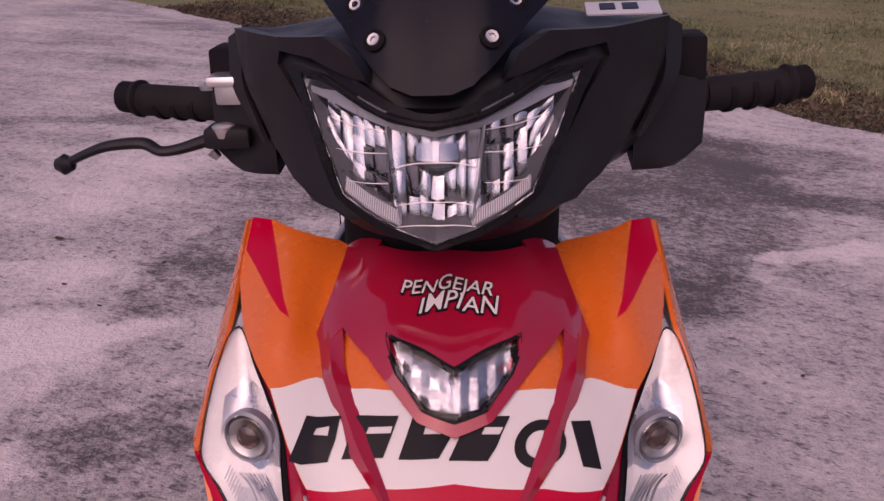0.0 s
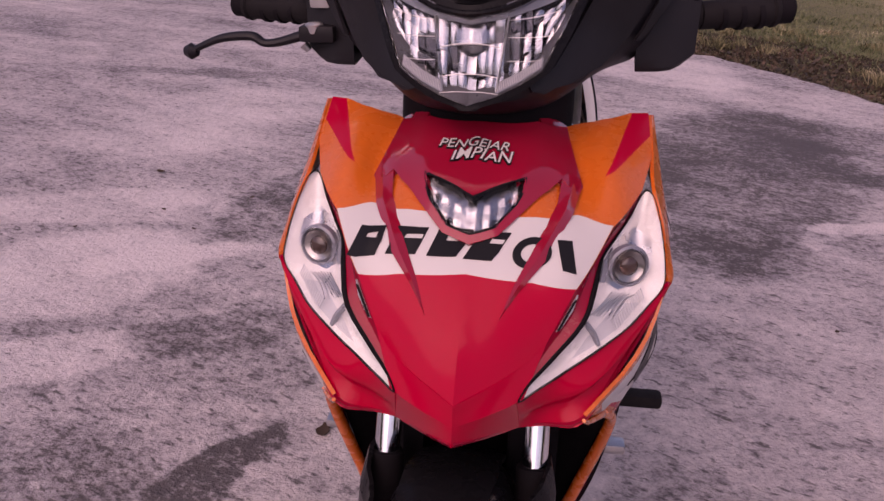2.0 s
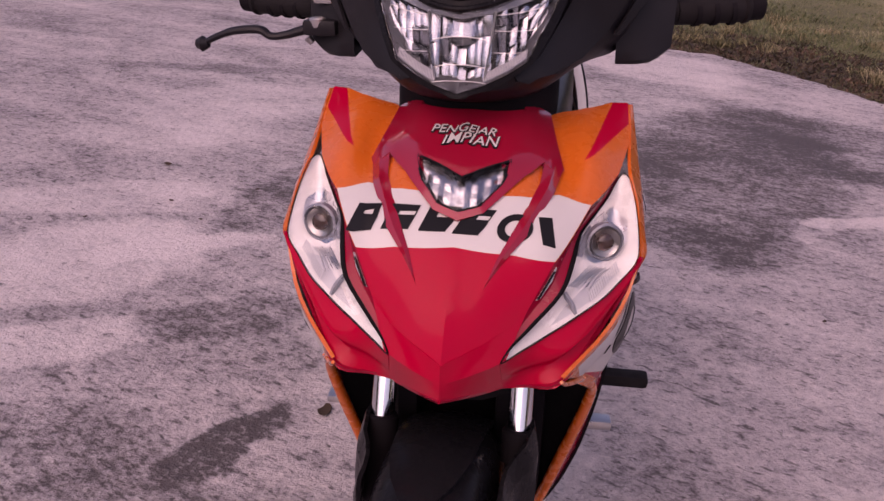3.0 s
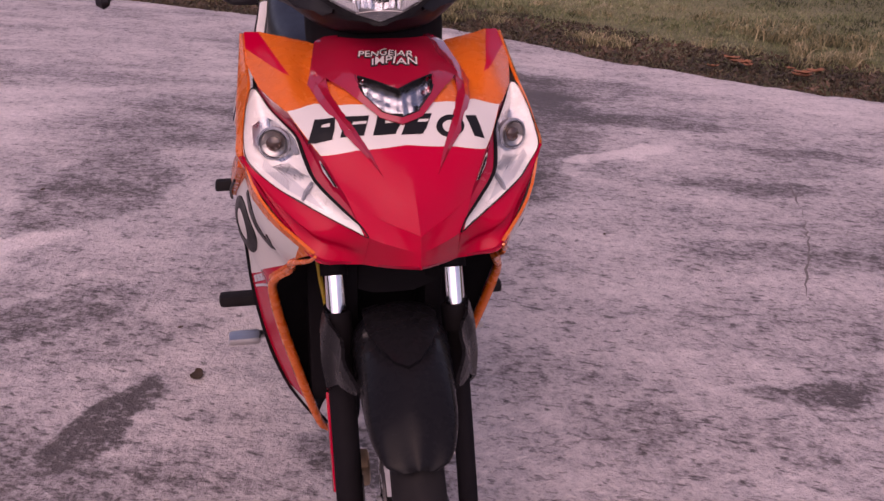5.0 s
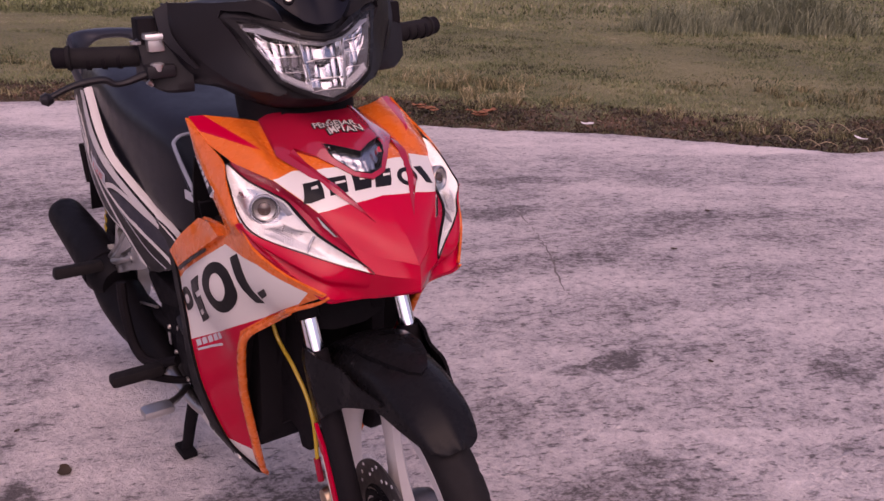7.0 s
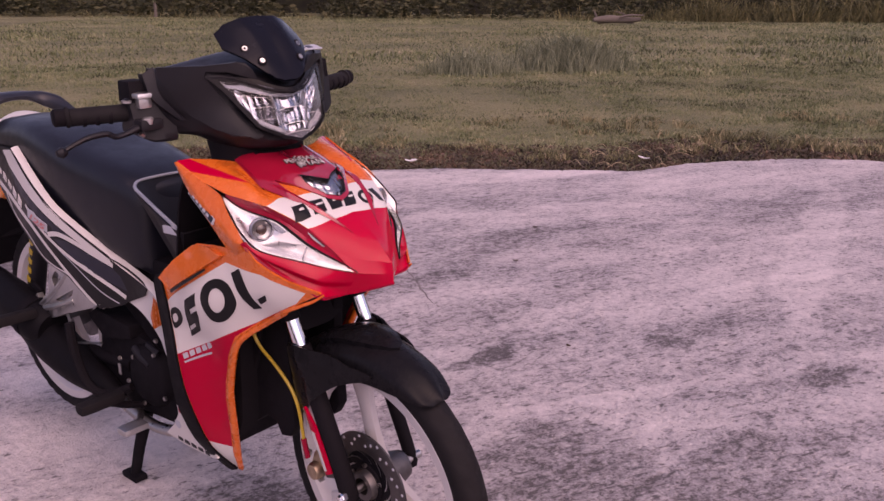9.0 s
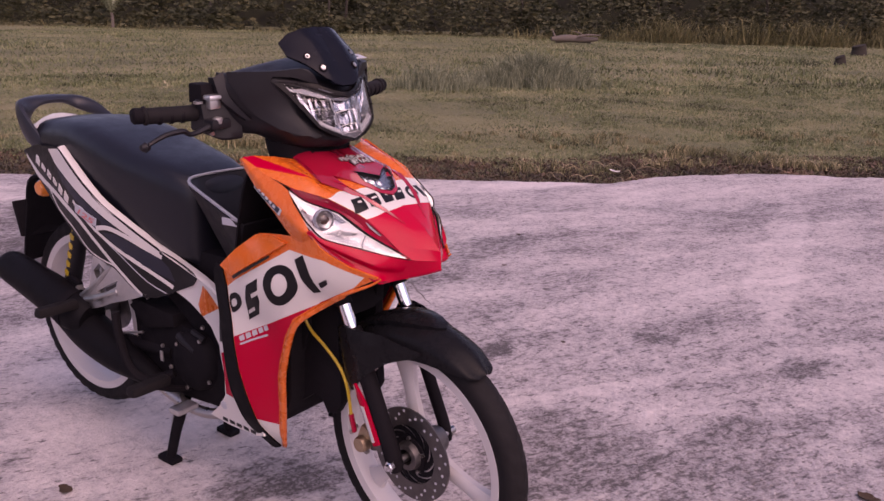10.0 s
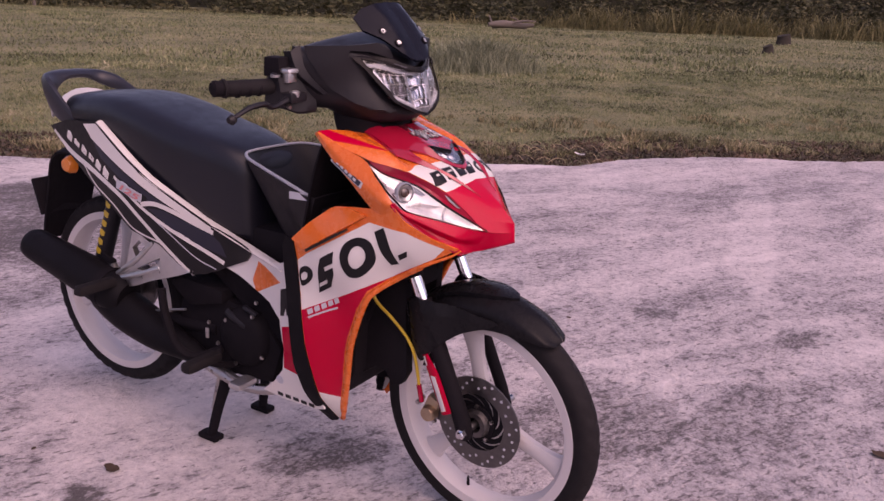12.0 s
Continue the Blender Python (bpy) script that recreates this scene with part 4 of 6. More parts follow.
# bodywork behind the leg shield
for s in SIDES:
    cover = [(1.085, .572), (1.017, .570), (.95, .560), (.884, .570), (.81, .600), (.785, .56), (.785, .40), (.785, .30), (.76, .230), (.792, .219), (.88, .218), (.953, .226), (.912, .262), (.879, .303),
             (.865, .365), (.873, .438), (.918, .466), (.991, .481), (1.096, .514)]
    tri = [(.972, .551), (.925, .540), (.875, .526), (.975, .473), (.994, .500)]
    rr = [(.8655, .422), (.786, .448), (.786, .300), (.874, .310), (.8655, .365)]
    part("side_cover", sheet(cover, flank(REAR, s), 0.018, 0.004, (s, 0, 0), [tri, rr]), [WHITE, ORANGE, RED], bike, "white side cover with an orange triangle")
    tail = [(1.645, 0.813), (1.497, 0.825), (1.318, 0.731), (1.224, 0.68), (1.112, 0.616), (0.989, 0.569), (1.012, 0.542), (1.084, 0.51), (1.106, 0.498), (1.176, 0.478), (1.219, 0.502), (1.272, 0.544), (1.365, 0.567), (1.435, 0.618), (1.517, 0.661), (1.625, 0.72), (1.736, 0.786)]
    top_white = [(1.559, 0.813), (1.497, 0.821), (1.324, 0.73), (1.316, 0.723), (1.225, 0.677), (1.113, 0.612), (1.114, 0.604), (1.16, 0.622), (1.227, 0.653), (1.331, 0.703), (1.423, 0.741), (1.519, 0.78)]
    arc_white = band([(1.313, 0.644), (1.268, 0.651), (1.213, 0.638), (1.16, 0.617), (1.109, 0.598)], .012, .012)
    long_white = band([(1.715, 0.773), (1.623, 0.731), (1.507, 0.697), (1.392, 0.655), (1.325, 0.607), (1.269, 0.555), (1.187, 0.485)], .016, .010)
    low_white = band([(1.56, 0.708), (1.505, 0.664), (1.421, 0.624), (1.355, 0.572), (1.27, 0.551)], .005)
    mid_white = band([(1.412, 0.699), (1.318, 0.639), (1.236, 0.594), (1.16, 0.558), (1.087, 0.521)], .009, .011)
    thin_grey = band([(1.308, 0.632), (1.237, 0.582), (1.163, 0.525), (1.11, 0.502)], .003)
    upper_navy = [(1.516, 0.778), (1.423, 0.738), (1.331, 0.699), (1.228, 0.649), (1.175, 0.626), (1.229, 0.645), (1.289, 0.655), (1.292, 0.666), (1.394, 0.702), (1.472, 0.736)]
    lower_navy = [(1.292, 0.637), (1.246, 0.638), (1.169, 0.613), (1.116, 0.595), (1.093, 0.574), (1.079, 0.537), (1.145, 0.557), (1.232, 0.597)]
    part("tail_cover", sheet(tail, flank(REAR, s), 0.018, 0.004, (s, 0, 0), [upper_navy, lower_navy, thin_grey, low_white, mid_white, long_white, arc_white, top_white], lift=.005),
         [BLACKINK, NAVY, NAVY, GREYINK, WHITE, WHITE, WHITE, WHITE, WHITE], bike, "dark tail cover with white swooping stripes")
    lip = [(1.497, 0.824), (1.318, 0.729), (1.224, 0.678), (1.113, 0.615), (0.989, 0.568), (0.867, 0.557)]
    part("cover_lip", loft([[Vector((s * (REAR(y, z) + .005), y, z)) for y, z in lip], [Vector((s * (REAR(y, z) - .003), y, z + .004)) for y, z in lip], [Vector((s * (REAR(y, z) - .015), y, z + .005)) for y, z in lip]], 24, 4, thick=.003, out=(0, 0, 1)), WHITE, bike)

# seat
def seat_loop(y, w, top, edge, bottom):
    return [(0, y, top), (-.55 * w, y, top - .003), (-.80 * w, y, top - .010), (-.93 * w, y, top - .026), (-w, y, edge - .01), (-w * .97, y, bottom), (-w * .5, y, bottom - .01), (w * .5, y, bottom - .01), (w * .97, y, bottom),
            (w, y, edge - .01), (.93 * w, y, top - .026), (.80 * w, y, top - .010), (.55 * w, y, top - .003)]


seat_mesh = loft([seat_loop(y, w, t, e, b) for y, w, t, e, b in ((1.012, .045, .74, .70, .60), (1.022, .085, .778, .73, .59), (1.05, .108, .800, .745, .60), (1.12, .126, .824, .762, .62),
     (1.25, .140, .850, .795, .655), (1.36, .142, .876, .82, .70), (1.48, .134, .893, .845, .76), (1.60, .122, .888, .85, .80), (1.69, .105, .875, .845, .815), (1.725, .07, .858, .84, .82))],
     44, 4, closed=True, caps=True)
part("seat", seat_mesh, VINYL, bike, "black vinyl seat with stepped pillion")
part("tail_top", loft([[(-.105, 1.60, .835), (0, 1.62, .868), (.105, 1.60, .835)], [(-.098, 1.70, .850), (0, 1.71, .882), (.098, 1.70, .850)], [(-.088, 1.77, .835), (0, 1.78, .872), (.088, 1.77, .835)], [(-.07, 1.80, .80), (0, 1.81, .835), (.07, 1.80, .80)]], 14, 5,
     thick=0.006, out=(0, 0, 1)), WHITE, bike)
def rail_loop(p, w, h, out):
    """A flat oval section at p, lying along out."""
    p, o = Vector(p), Vector(out).normalized()
    u = Vector((0, 0, 1))
    return [p + o * w * .85 * math.cos(k * math.tau / 10) + (u * h * .78 + o * .25 * w) * math.sin(k * math.tau / 10) for k in range(10)]


RAIL = [rail_loop(p, w, h, o) for p, w, h, o in (((-.112, 1.635, .806), .008, .024, (-1, .2, 0)), ((-.116, 1.685, .836), .012, .050, (-1, .3, 0)), ((-.110, 1.735, .868), .016, .058, (-1, .7, 0)), ((-.085, 1.772, .896), .024, .034, (-1, 1, 0)),
        ((-.045, 1.790, .912), .032, .018, (-.4, 1, 0)), ((0, 1.796, .916), .034, .015, (0, 1, 0)), ((.045, 1.790, .914), .030, .016, (.4, 1, 0)), ((.085, 1.775, .902), .020, .026, (1, 1, 0)), ((.110, 1.735, .888), .016, .026, (1, .7, 0)),
        ((.116, 1.68, .868), .012, .018, (1, .3, 0)), ((.112, 1.61, .850), .008, .010, (1, .2, 0)))]
rail = part("grab_rail", loft(RAIL, 14, 5, closed=True, caps=True), RAILGREY, bike, "dark grey moulded grab rail")
part("tail_lamp", block((.08, .03, .05), (0, 1.79, .770), .01), AMBER, bike, "red tail lamp")
part("rear_fender", loft([[(-.085, 1.60, .70), (0, 1.60, .73), (.085, 1.60, .70)], [(-.085, 1.78, .70), (0, 1.79, .72), (.085, 1.78, .70)], [(-.08, 1.84, .58), (0, 1.855, .59), (.08, 1.84, .58)],
     [(-.075, 1.89, .42), (0, 1.90, .42), (.075, 1.89, .42)]], 14, 5, thick=0.006, out=(0, 1, 0)), BLACK, bike, "black rear mudguard")
part("plate_holder", block((.17, .012, .11), (0, 1.885, .555), .004, Matrix.Rotation(radians(-18), 4, "X")), BLACK, bike)
for s in SIDES:
    ind = part("rear_indicator", tube([(s * .05, 1.71, .685), (s * .085, 1.705, .68)], .014, 10), BLACK, bike)
    part("lens", spun([(0, s * .110), (.018, s * .107), (.024, s * .098), (.026, s * .085), (0, s * .085)], (0, 1.703, .678), "x", 18, False), AMBER, ind, "amber indicator lens")
part("frame_body", slab([(.72, .70), (.92, .62), (1.10, .62), (1.40, .70), (1.70, .76), (1.70, .70), (1.40, .58), (1.15, .46), (1.0, .36), (.85, .30), (.72, .34), (.66, .50), (.64, .66)], -.085, .085, .012), BLACK, bike)

# open carrier basket between seat and leg shield
def box_loop(z, y0, y1, w0, w1, slope=0.0):
    return [(-w0, y0 + .02, z), (-w0 * .85, y0, z), (w0 * .85, y0, z), (w0, y0 + .02, z), (w1, y1 - .09, z + slope * .7), (w1 * .86, y1 - .03, z + slope * .93), (w1 * .5, y1, z + slope), (-w1 * .5, y1, z + slope), (-w1 * .86, y1 - .03, z + slope * .93), (-w1, y1 - .09, z + slope * .7)]


part("basket", loft([box_loop(.60, .80, .94, .12, .085), box_loop(.69, .785, .985, .150, .115, .01), box_loop(.748, .762, 1.035, .168, .138, .050)], 40, 4, closed=True, thick=0.005, out=(0, 0, 0.001)), SATIN, bike,
     "black open basket behind the leg shield")
ring = box_loop(.750, .762, 1.035, .169, .139, .051)
part("basket_rim", tube(ring[3:] + ring[:1], .0038, 8, 5), GREY, bike, "grey rim of the basket")
part("basket_sticker", block((.002, .055, .016), (-.1695, .805, .744), 0, Matrix.Rotation(radians(-3), 4, "X")), GREYINK, bike)
part("neck", loft([[(-.07, .69, .95), (.07, .69, .95), (.085, .785, .95), (-.085, .785, .95)], [(-.075, .68, .90), (.075, .68, .90), (.085, .775, .90), (-.085, .775, .90)], [(-.075, .68, .82), (.075, .68, .82), (.08, .75, .82), (-.08, .75, .82)]],
     32, 4, closed=True, caps=True), BLACK, bike)
part("inner_cowl", loft([[(-.17, .74, .875), (0, .70, .865), (.17, .74, .875)], [(-.18, .76, .80), (0, .76, .80), (.18, .76, .80)], [(-.17, .80, .66), (0, .80, .66), (.17, .80, .66)]], 14, 4, thick=0.005, out=(0, 1, 0)), BLACK, bike)
guard = part("inner_guard", slab([(.685, .66), (.74, .66), (.80, .50), (.80, .30), (.72, .27), (.685, .34), (.68, .50)], -.118, .118, .008), BLACK, bike, "black inner guard ahead of the engine")
part("guard_wing", slab([(.695, .72), (.76, .72), (.765, .56), (.72, .53), (.695, .55)], -.150, .150, .006), BLACK, guard)
part("guard_nose", slab([(.66, .66), (.70, .66), (.72, .33), (.705, .31), (.69, .36), (.68, .50)], -.070, .070, .01), BLACK, guard)
for s in SIDES:
    part("guard_side", slab([(.575, .655), (.70, .66), (.725, .33), (.700, .316), (.658, .348), (.630, .342), (.615, .314), (.588, .320), (.572, .350), (.580, .50)], s * .050, s * .076, .004), BLACK, guard)

# steering head
def cowl_curve(a, pts):
    return [(a, y, z) for y, z in pts]


halfs = [(0, [(.80, 1.072), (.71, 1.083), (.628, 1.036), (.640, .99), (.612, .936), (.65, .908), (.745, .912)]),
         (.07, [(.80, 1.068), (.71, 1.079), (.645, 1.050), (.655, 1.0), (.628, .945), (.67, .914), (.755, .922)]),
         (.125, [(.80, 1.064), (.73, 1.070), (.682, 1.062), (.685, 1.03), (.678, .972), (.705, .945), (.775, .950)]),
         (.165, [(.795, 1.060), (.75, 1.064), (.725, 1.058), (.722, 1.03), (.730, .985), (.752, .960), (.79, .955)]),
         (.193, [(.785, 1.066), (.772, 1.064), (.765, 1.052), (.762, 1.03), (.768, 1.00), (.778, .980), (.79, .976)])]
part("handlebar_cowl", loft([cowl_curve(-a, p) for a, p in reversed(halfs[1:])] + [cowl_curve(a, p) for a, p in halfs], 34, 5, closed=True, caps=True), SATIN, bike, "satin black handlebar cowl", m=STEER)
FACE = tps([(0, 1.036, .628), (0, .99, .640), (0, .936, .612), (.07, 1.05, .645), (.07, 1.0, .655), (.07, .945, .628), (.125, 1.062, .682), (.125, 1.03, .685), (.125, .972, .678), (.165, 1.06, .725),
            (.165, 1.03, .722), (.165, .985, .730), (.193, 1.052, .765), (.193, 1.03, .762), (.193, 1.0, .768)])
LENS = tps([(0, 1.01, .597), (0, .938, .583), (.117, 1.044, .672), (.085, .961, .613), (.06, .985, .605), (.06, 1.022, .622), (.1, 1.0, .638), (.13, 1.06, .69), (.04, .93, .59)])
on_lens = lambda x, z: Vector((x, LENS(abs(x), z), z))
hl = [(0, 1.0168), (.0335, 1.021), (.0555, 1.029), (.0835, 1.041), (.112, 1.048), (.102, 1.0265), (.0915, 1.004), (.082, .986), (.073, .966), (.0515, .9538), (.0295, .9436), (0, .9342)]
HL = both(hl)


def bowl(x, z):
    """The deep housing behind the headlight glass."""
    d = min(1, near(HL, x, z) / .012)
    return Vector((x, LENS(abs(x), z) + .003 + d * .034, z))


def edge_at(pts, a):
    """Height of an outline, given as (distance, height) points, at distance a."""
    for (a0, z0), (a1, z1) in zip(pts, pts[1:]):
        if a0 <= a <= a1:
            return z0 + (z1 - z0) * (a - a0) / (a1 - a0)
    return pts[-1][1]


def dish(x, z):
    """Depth of the reflector behind the glass: a wide middle dish between two side dishes."""
    a = abs(x)
    q = a / .036 if a < .036 else (a - .062) / .030
    return LENS(a, z) + .010 + .020 * max(0, 1 - q * q)


def facets(seed, fields):
    """Pillowed mirror cells of the reflector, column by column; each field is (columns, top, low, cuts)."""
    r = random.Random(seed)
    bm = bmesh.new()
    for cols, top, low, cuts in fields:
        for x0, x1 in zip(cols, cols[1:]):
            rows = [0] + [c + r.uniform(-.06, .06) for c in cuts] + [1]
            for v0, v1 in zip(rows, rows[1:]):
                tx, tz, bulge = r.uniform(-.30, .30), r.choice((r.uniform(.25, .6), r.uniform(.25, .6), r.uniform(.25, .6), r.uniform(-.2, .1))), r.uniform(.0006, .0018)
                grid = []
                for i in range(5):
                    x = x0 + (x1 - x0) * i / 4
                    z0, z1 = edge_at(low, abs(x)), edge_at(top, abs(x))
                    col = []
                    for j in range(5):
                        z = z0 + (z1 - z0) * (v0 + (v1 - v0) * j / 4)
                        zc = z0 + (z1 - z0) * (v0 + v1) / 2
                        u, w = i / 2 - 1, j / 2 - 1
                        col.append(bm.verts.new((x, dish((x0 + x1) / 2, zc) + tx * (x - (x0 + x1) / 2) + tz * (z - zc) - bulge * (2 - u * u - w * w), z)))
                    grid.append(col)
                for i in range(4):
                    for j in range(4):
                        bm.faces.new((grid[i][j], grid[i + 1][j], grid[i + 1][j + 1], grid[i][j + 1]))
    return bm


head = part("headlight", sheet(HL, bowl, 0.008, 0.002), BOWLGREY, bike, "wide clear headlight with faceted reflector", angle=12, m=STEER)
mids = [-.0335, -.024, -.0145, -.005, .005, .0145, .024, .0335]
part("reflector_facets", facets(4, [(mids, [(0, 1.0095), (.034, 1.013)], [(0, .9385), (.034, .9485)], (.24, .62))]), REFLECTOR, head, "mirrored middle reflector", angle=20, m=STEER)
for s in SIDES:
    cols = sorted(s * (.0375 + .0104 * k) for k in range(6))
    part("reflector_facets", facets(7 + s, [(cols, [(.034, 1.014), (.06, 1.021), (.0895, 1.0305)], [(.034, .951), (.0515, .960), (.068, .968), (.078, .988), (.0895, 1.010)], (.30, .66))]), REFLECTOR, head, "mirrored side reflector", angle=20, m=STEER)
part("bulb_hood", loft([[(-.024, .0, .996), (-.015, -.010, 1.0025), (0, -.014, 1.005), (.015, -.010, 1.0025), (.024, 0, .996)], [(-.024, -.004, .9915), (-.014, -.016, .9905), (0, -.020, .9905), (.014, -.016, .9905), (.024, -.004, .9915)],
     [(-.021, 0, .986), (-.012, -.010, .981), (0, -.013, .980), (.012, -.010, .981), (.021, 0, .986)]], 14, 3, thick=.002, smooth_u=False, smooth_v=False), REFLECTOR, head, angle=10, m=STEER @ Matrix.Translation((0, .628, 0)))
part("lens", sheet(HL, on_lens, 0.010, 0.002), GLASS, head, m=STEER).visible_shadow = False
for s in SIDES:
    part("reflector_rib", loft([[on_lens(s * .0380, 1.0165) + Vector((0, .008, 0)), on_lens(s * .0340, .984) + Vector((0, .010, 0)), on_lens(s * .0286, .9462) + Vector((0, .006, 0))],
         [on_lens(s * .0368, 1.0165) + Vector((0, .006, 0)), on_lens(s * .0328, .984) + Vector((0, .008, 0)), on_lens(s * .0275, .9462) + Vector((0, .004, 0))],
         [on_lens(s * .0354, 1.0165) + Vector((0, .012, 0)), on_lens(s * .0314, .984) + Vector((0, .016, 0)), on_lens(s * .0262, .9462) + Vector((0, .008, 0))]], 12, 2, thick=.0008, smooth_v=False), SATINREF, head, m=STEER)
    for zz, x1 in (((.997, .996, .996), .080), ((1.0125, 1.014, 1.018), .086), ((.975, .974, .974), .072)):
        part("reflector_rib", tube([on_lens(s * q, z) + Vector((0, .010, 0)) for q, z in zip((.037, (.037 + x1) / 2, x1), zz)], .00035, 5, 4), PEARL, head, m=STEER)
    low = [(.0275, .9452), (.0505, .9560), (.0715, .9685)]
    ledge = [on_lens(s * a, z) + Vector((0, .003, 0)) for a, z in low]
    part("lens_ledge", loft([ledge, [p + Vector((0, .010, .0085)) for p in ledge]], 16, 2, thick=.001, out=(0, -1, 1)), GREYSHEEN, head, m=STEER)
    for k in range(26):
        p = ledge[0].lerp(ledge[1], k / 13) if k < 13 else ledge[1].lerp(ledge[2], (k - 13) / 13)
        part("lens_rib", tube([p + Vector((0, .0004, .001)), p + Vector((0, .0085, .0085))], .00042, 5, smooth=False), GREYINK, head, m=STEER)
for z, h, back in ((.9590, .0045, .008), (.9875, .0045, .010), (.944, .003, .004)):
    part("reflector_rib", tube([on_lens(x, z + h * (1 - (x / .030) ** 2)) + Vector((0, back, 0)) for x in (-.030, -.015, 0, .015, .030)], .00045, 5, 4), PEARL, head, m=STEER)
part("upper_shade", sheet(both([(0, 1.0166), (.0335, 1.0208), (.0555, 1.0288), (.0835, 1.0408), (.111, 1.0475), (.105, 1.034), (.0895, 1.0305), (.06, 1.021), (.034, 1.0135), (0, 1.009)]), lambda x, z: on_lens(x, z) + Vector((0, .004 + .25 * (1.05 - z), 0)), .008, .001), GREYSHEEN, head, "grey shade above the reflector", m=STEER)
bez = [(0, 1.0285), (.0115, 1.029), (.0325, 1.0345), (.062, 1.0485), (.096, 1.061), (.127, 1.063), (.129, 1.054), (.112, 1.029), (.1, 1.004), (.0895, .983), (.0785, .9635), (.0545, .948), (.033, .9378), (0, .929)]
part("bezel", sheet(both(bez), on_lens, 0.008, 0.005, lift=0.0015, holes=[inset(HL, -.0002)]), GLOSSBLACK, head, "glossy black surround of the headlight", m=STEER)
brow = [(0, 1.0205), (.034, 1.0250), (.056, 1.0332), (.084, 1.0452), (.118, 1.0545)]
edge = [on_lens(x, z) + Vector((0, -.001, .001)) for x, z in [(-a, z) for a, z in reversed(brow[1:])] + brow]
part("brow_ridge", tube(edge, [.0005, .0022, .0028, .0030, .0032, .0030, .0028, .0022, .0005], 8, 5), GLOSSBLACK, head, m=STEER)
for s in SIDES:
    for k in range(15):
        a = .036 + .0016 * k
        p = on_lens(s * a, edge_at(brow, a) - .0008) + Vector((0, -.0034, .0006))
        part("brow_notch", tube([p, p + Vector((0, .0016, .0044))], .0004, 5, smooth=False), GREYSHEEN, head, m=STEER)
    # raised face panel of the cowl, from the bezel out to the crease
    face = [(.1275, 1.0645), (.096, 1.0625), (.062, 1.0500), (.050, 1.0475), (.060, 1.066), (.084, 1.080), (.130, 1.075), (.186, 1.0735), (.184, 1.052), (.171, 1.018), (.151, .984), (.125, .958), (.094, .944), (.060, .940), (.0565, .9465), (.080, .962), (.0915, .982), (.102, 1.003), (.114, 1.028), (.131, 1.0535)]
    part("cowl_face", sheet([(s * a, z) for a, z in face], lambda x, z: Vector((x, FACE(abs(x), z), z)), .010, .012, (0, -1, 0), lift=.006), SATIN, bike, "satin black face panel beside the headlight", m=STEER)
SCREEN = tps([(0, 1.03, .600), (0, 1.09, .645), (0, 1.15, .703), (.065, 1.08, .640), (.078, 1.103, .670), (.085, 1.122, .700), (.05, 1.055, .622), (.04, 1.13, .682)])
scr = [(0, 1.150), (.035, 1.148), (.060, 1.140), (.084, 1.122), (.0875, 1.098), (.068, 1.0832), (.054, 1.0685), (.041, 1.0555), (.030, 1.0445), (.014, 1.0387), (0, 1.0385)]
screen = part("windscreen", sheet(both(scr), lambda x, z: Vector((x, SCREEN(abs(x), z) + .35 * max(0, abs(x) - .036) - .0042 * min(1, abs(x) / .036) + 2.2 * min(abs(x), .036) ** 2, z)), 0.006, 0.006, zones=[[(-.036, 1.020), (-.036, 1.156), (.036, 1.156), (.036, 1.020)]], lift=0.008), [SCREENBLACK, SCREENBLACK], bike, "small glossy black screen above the headlight", angle=20, m=STEER)
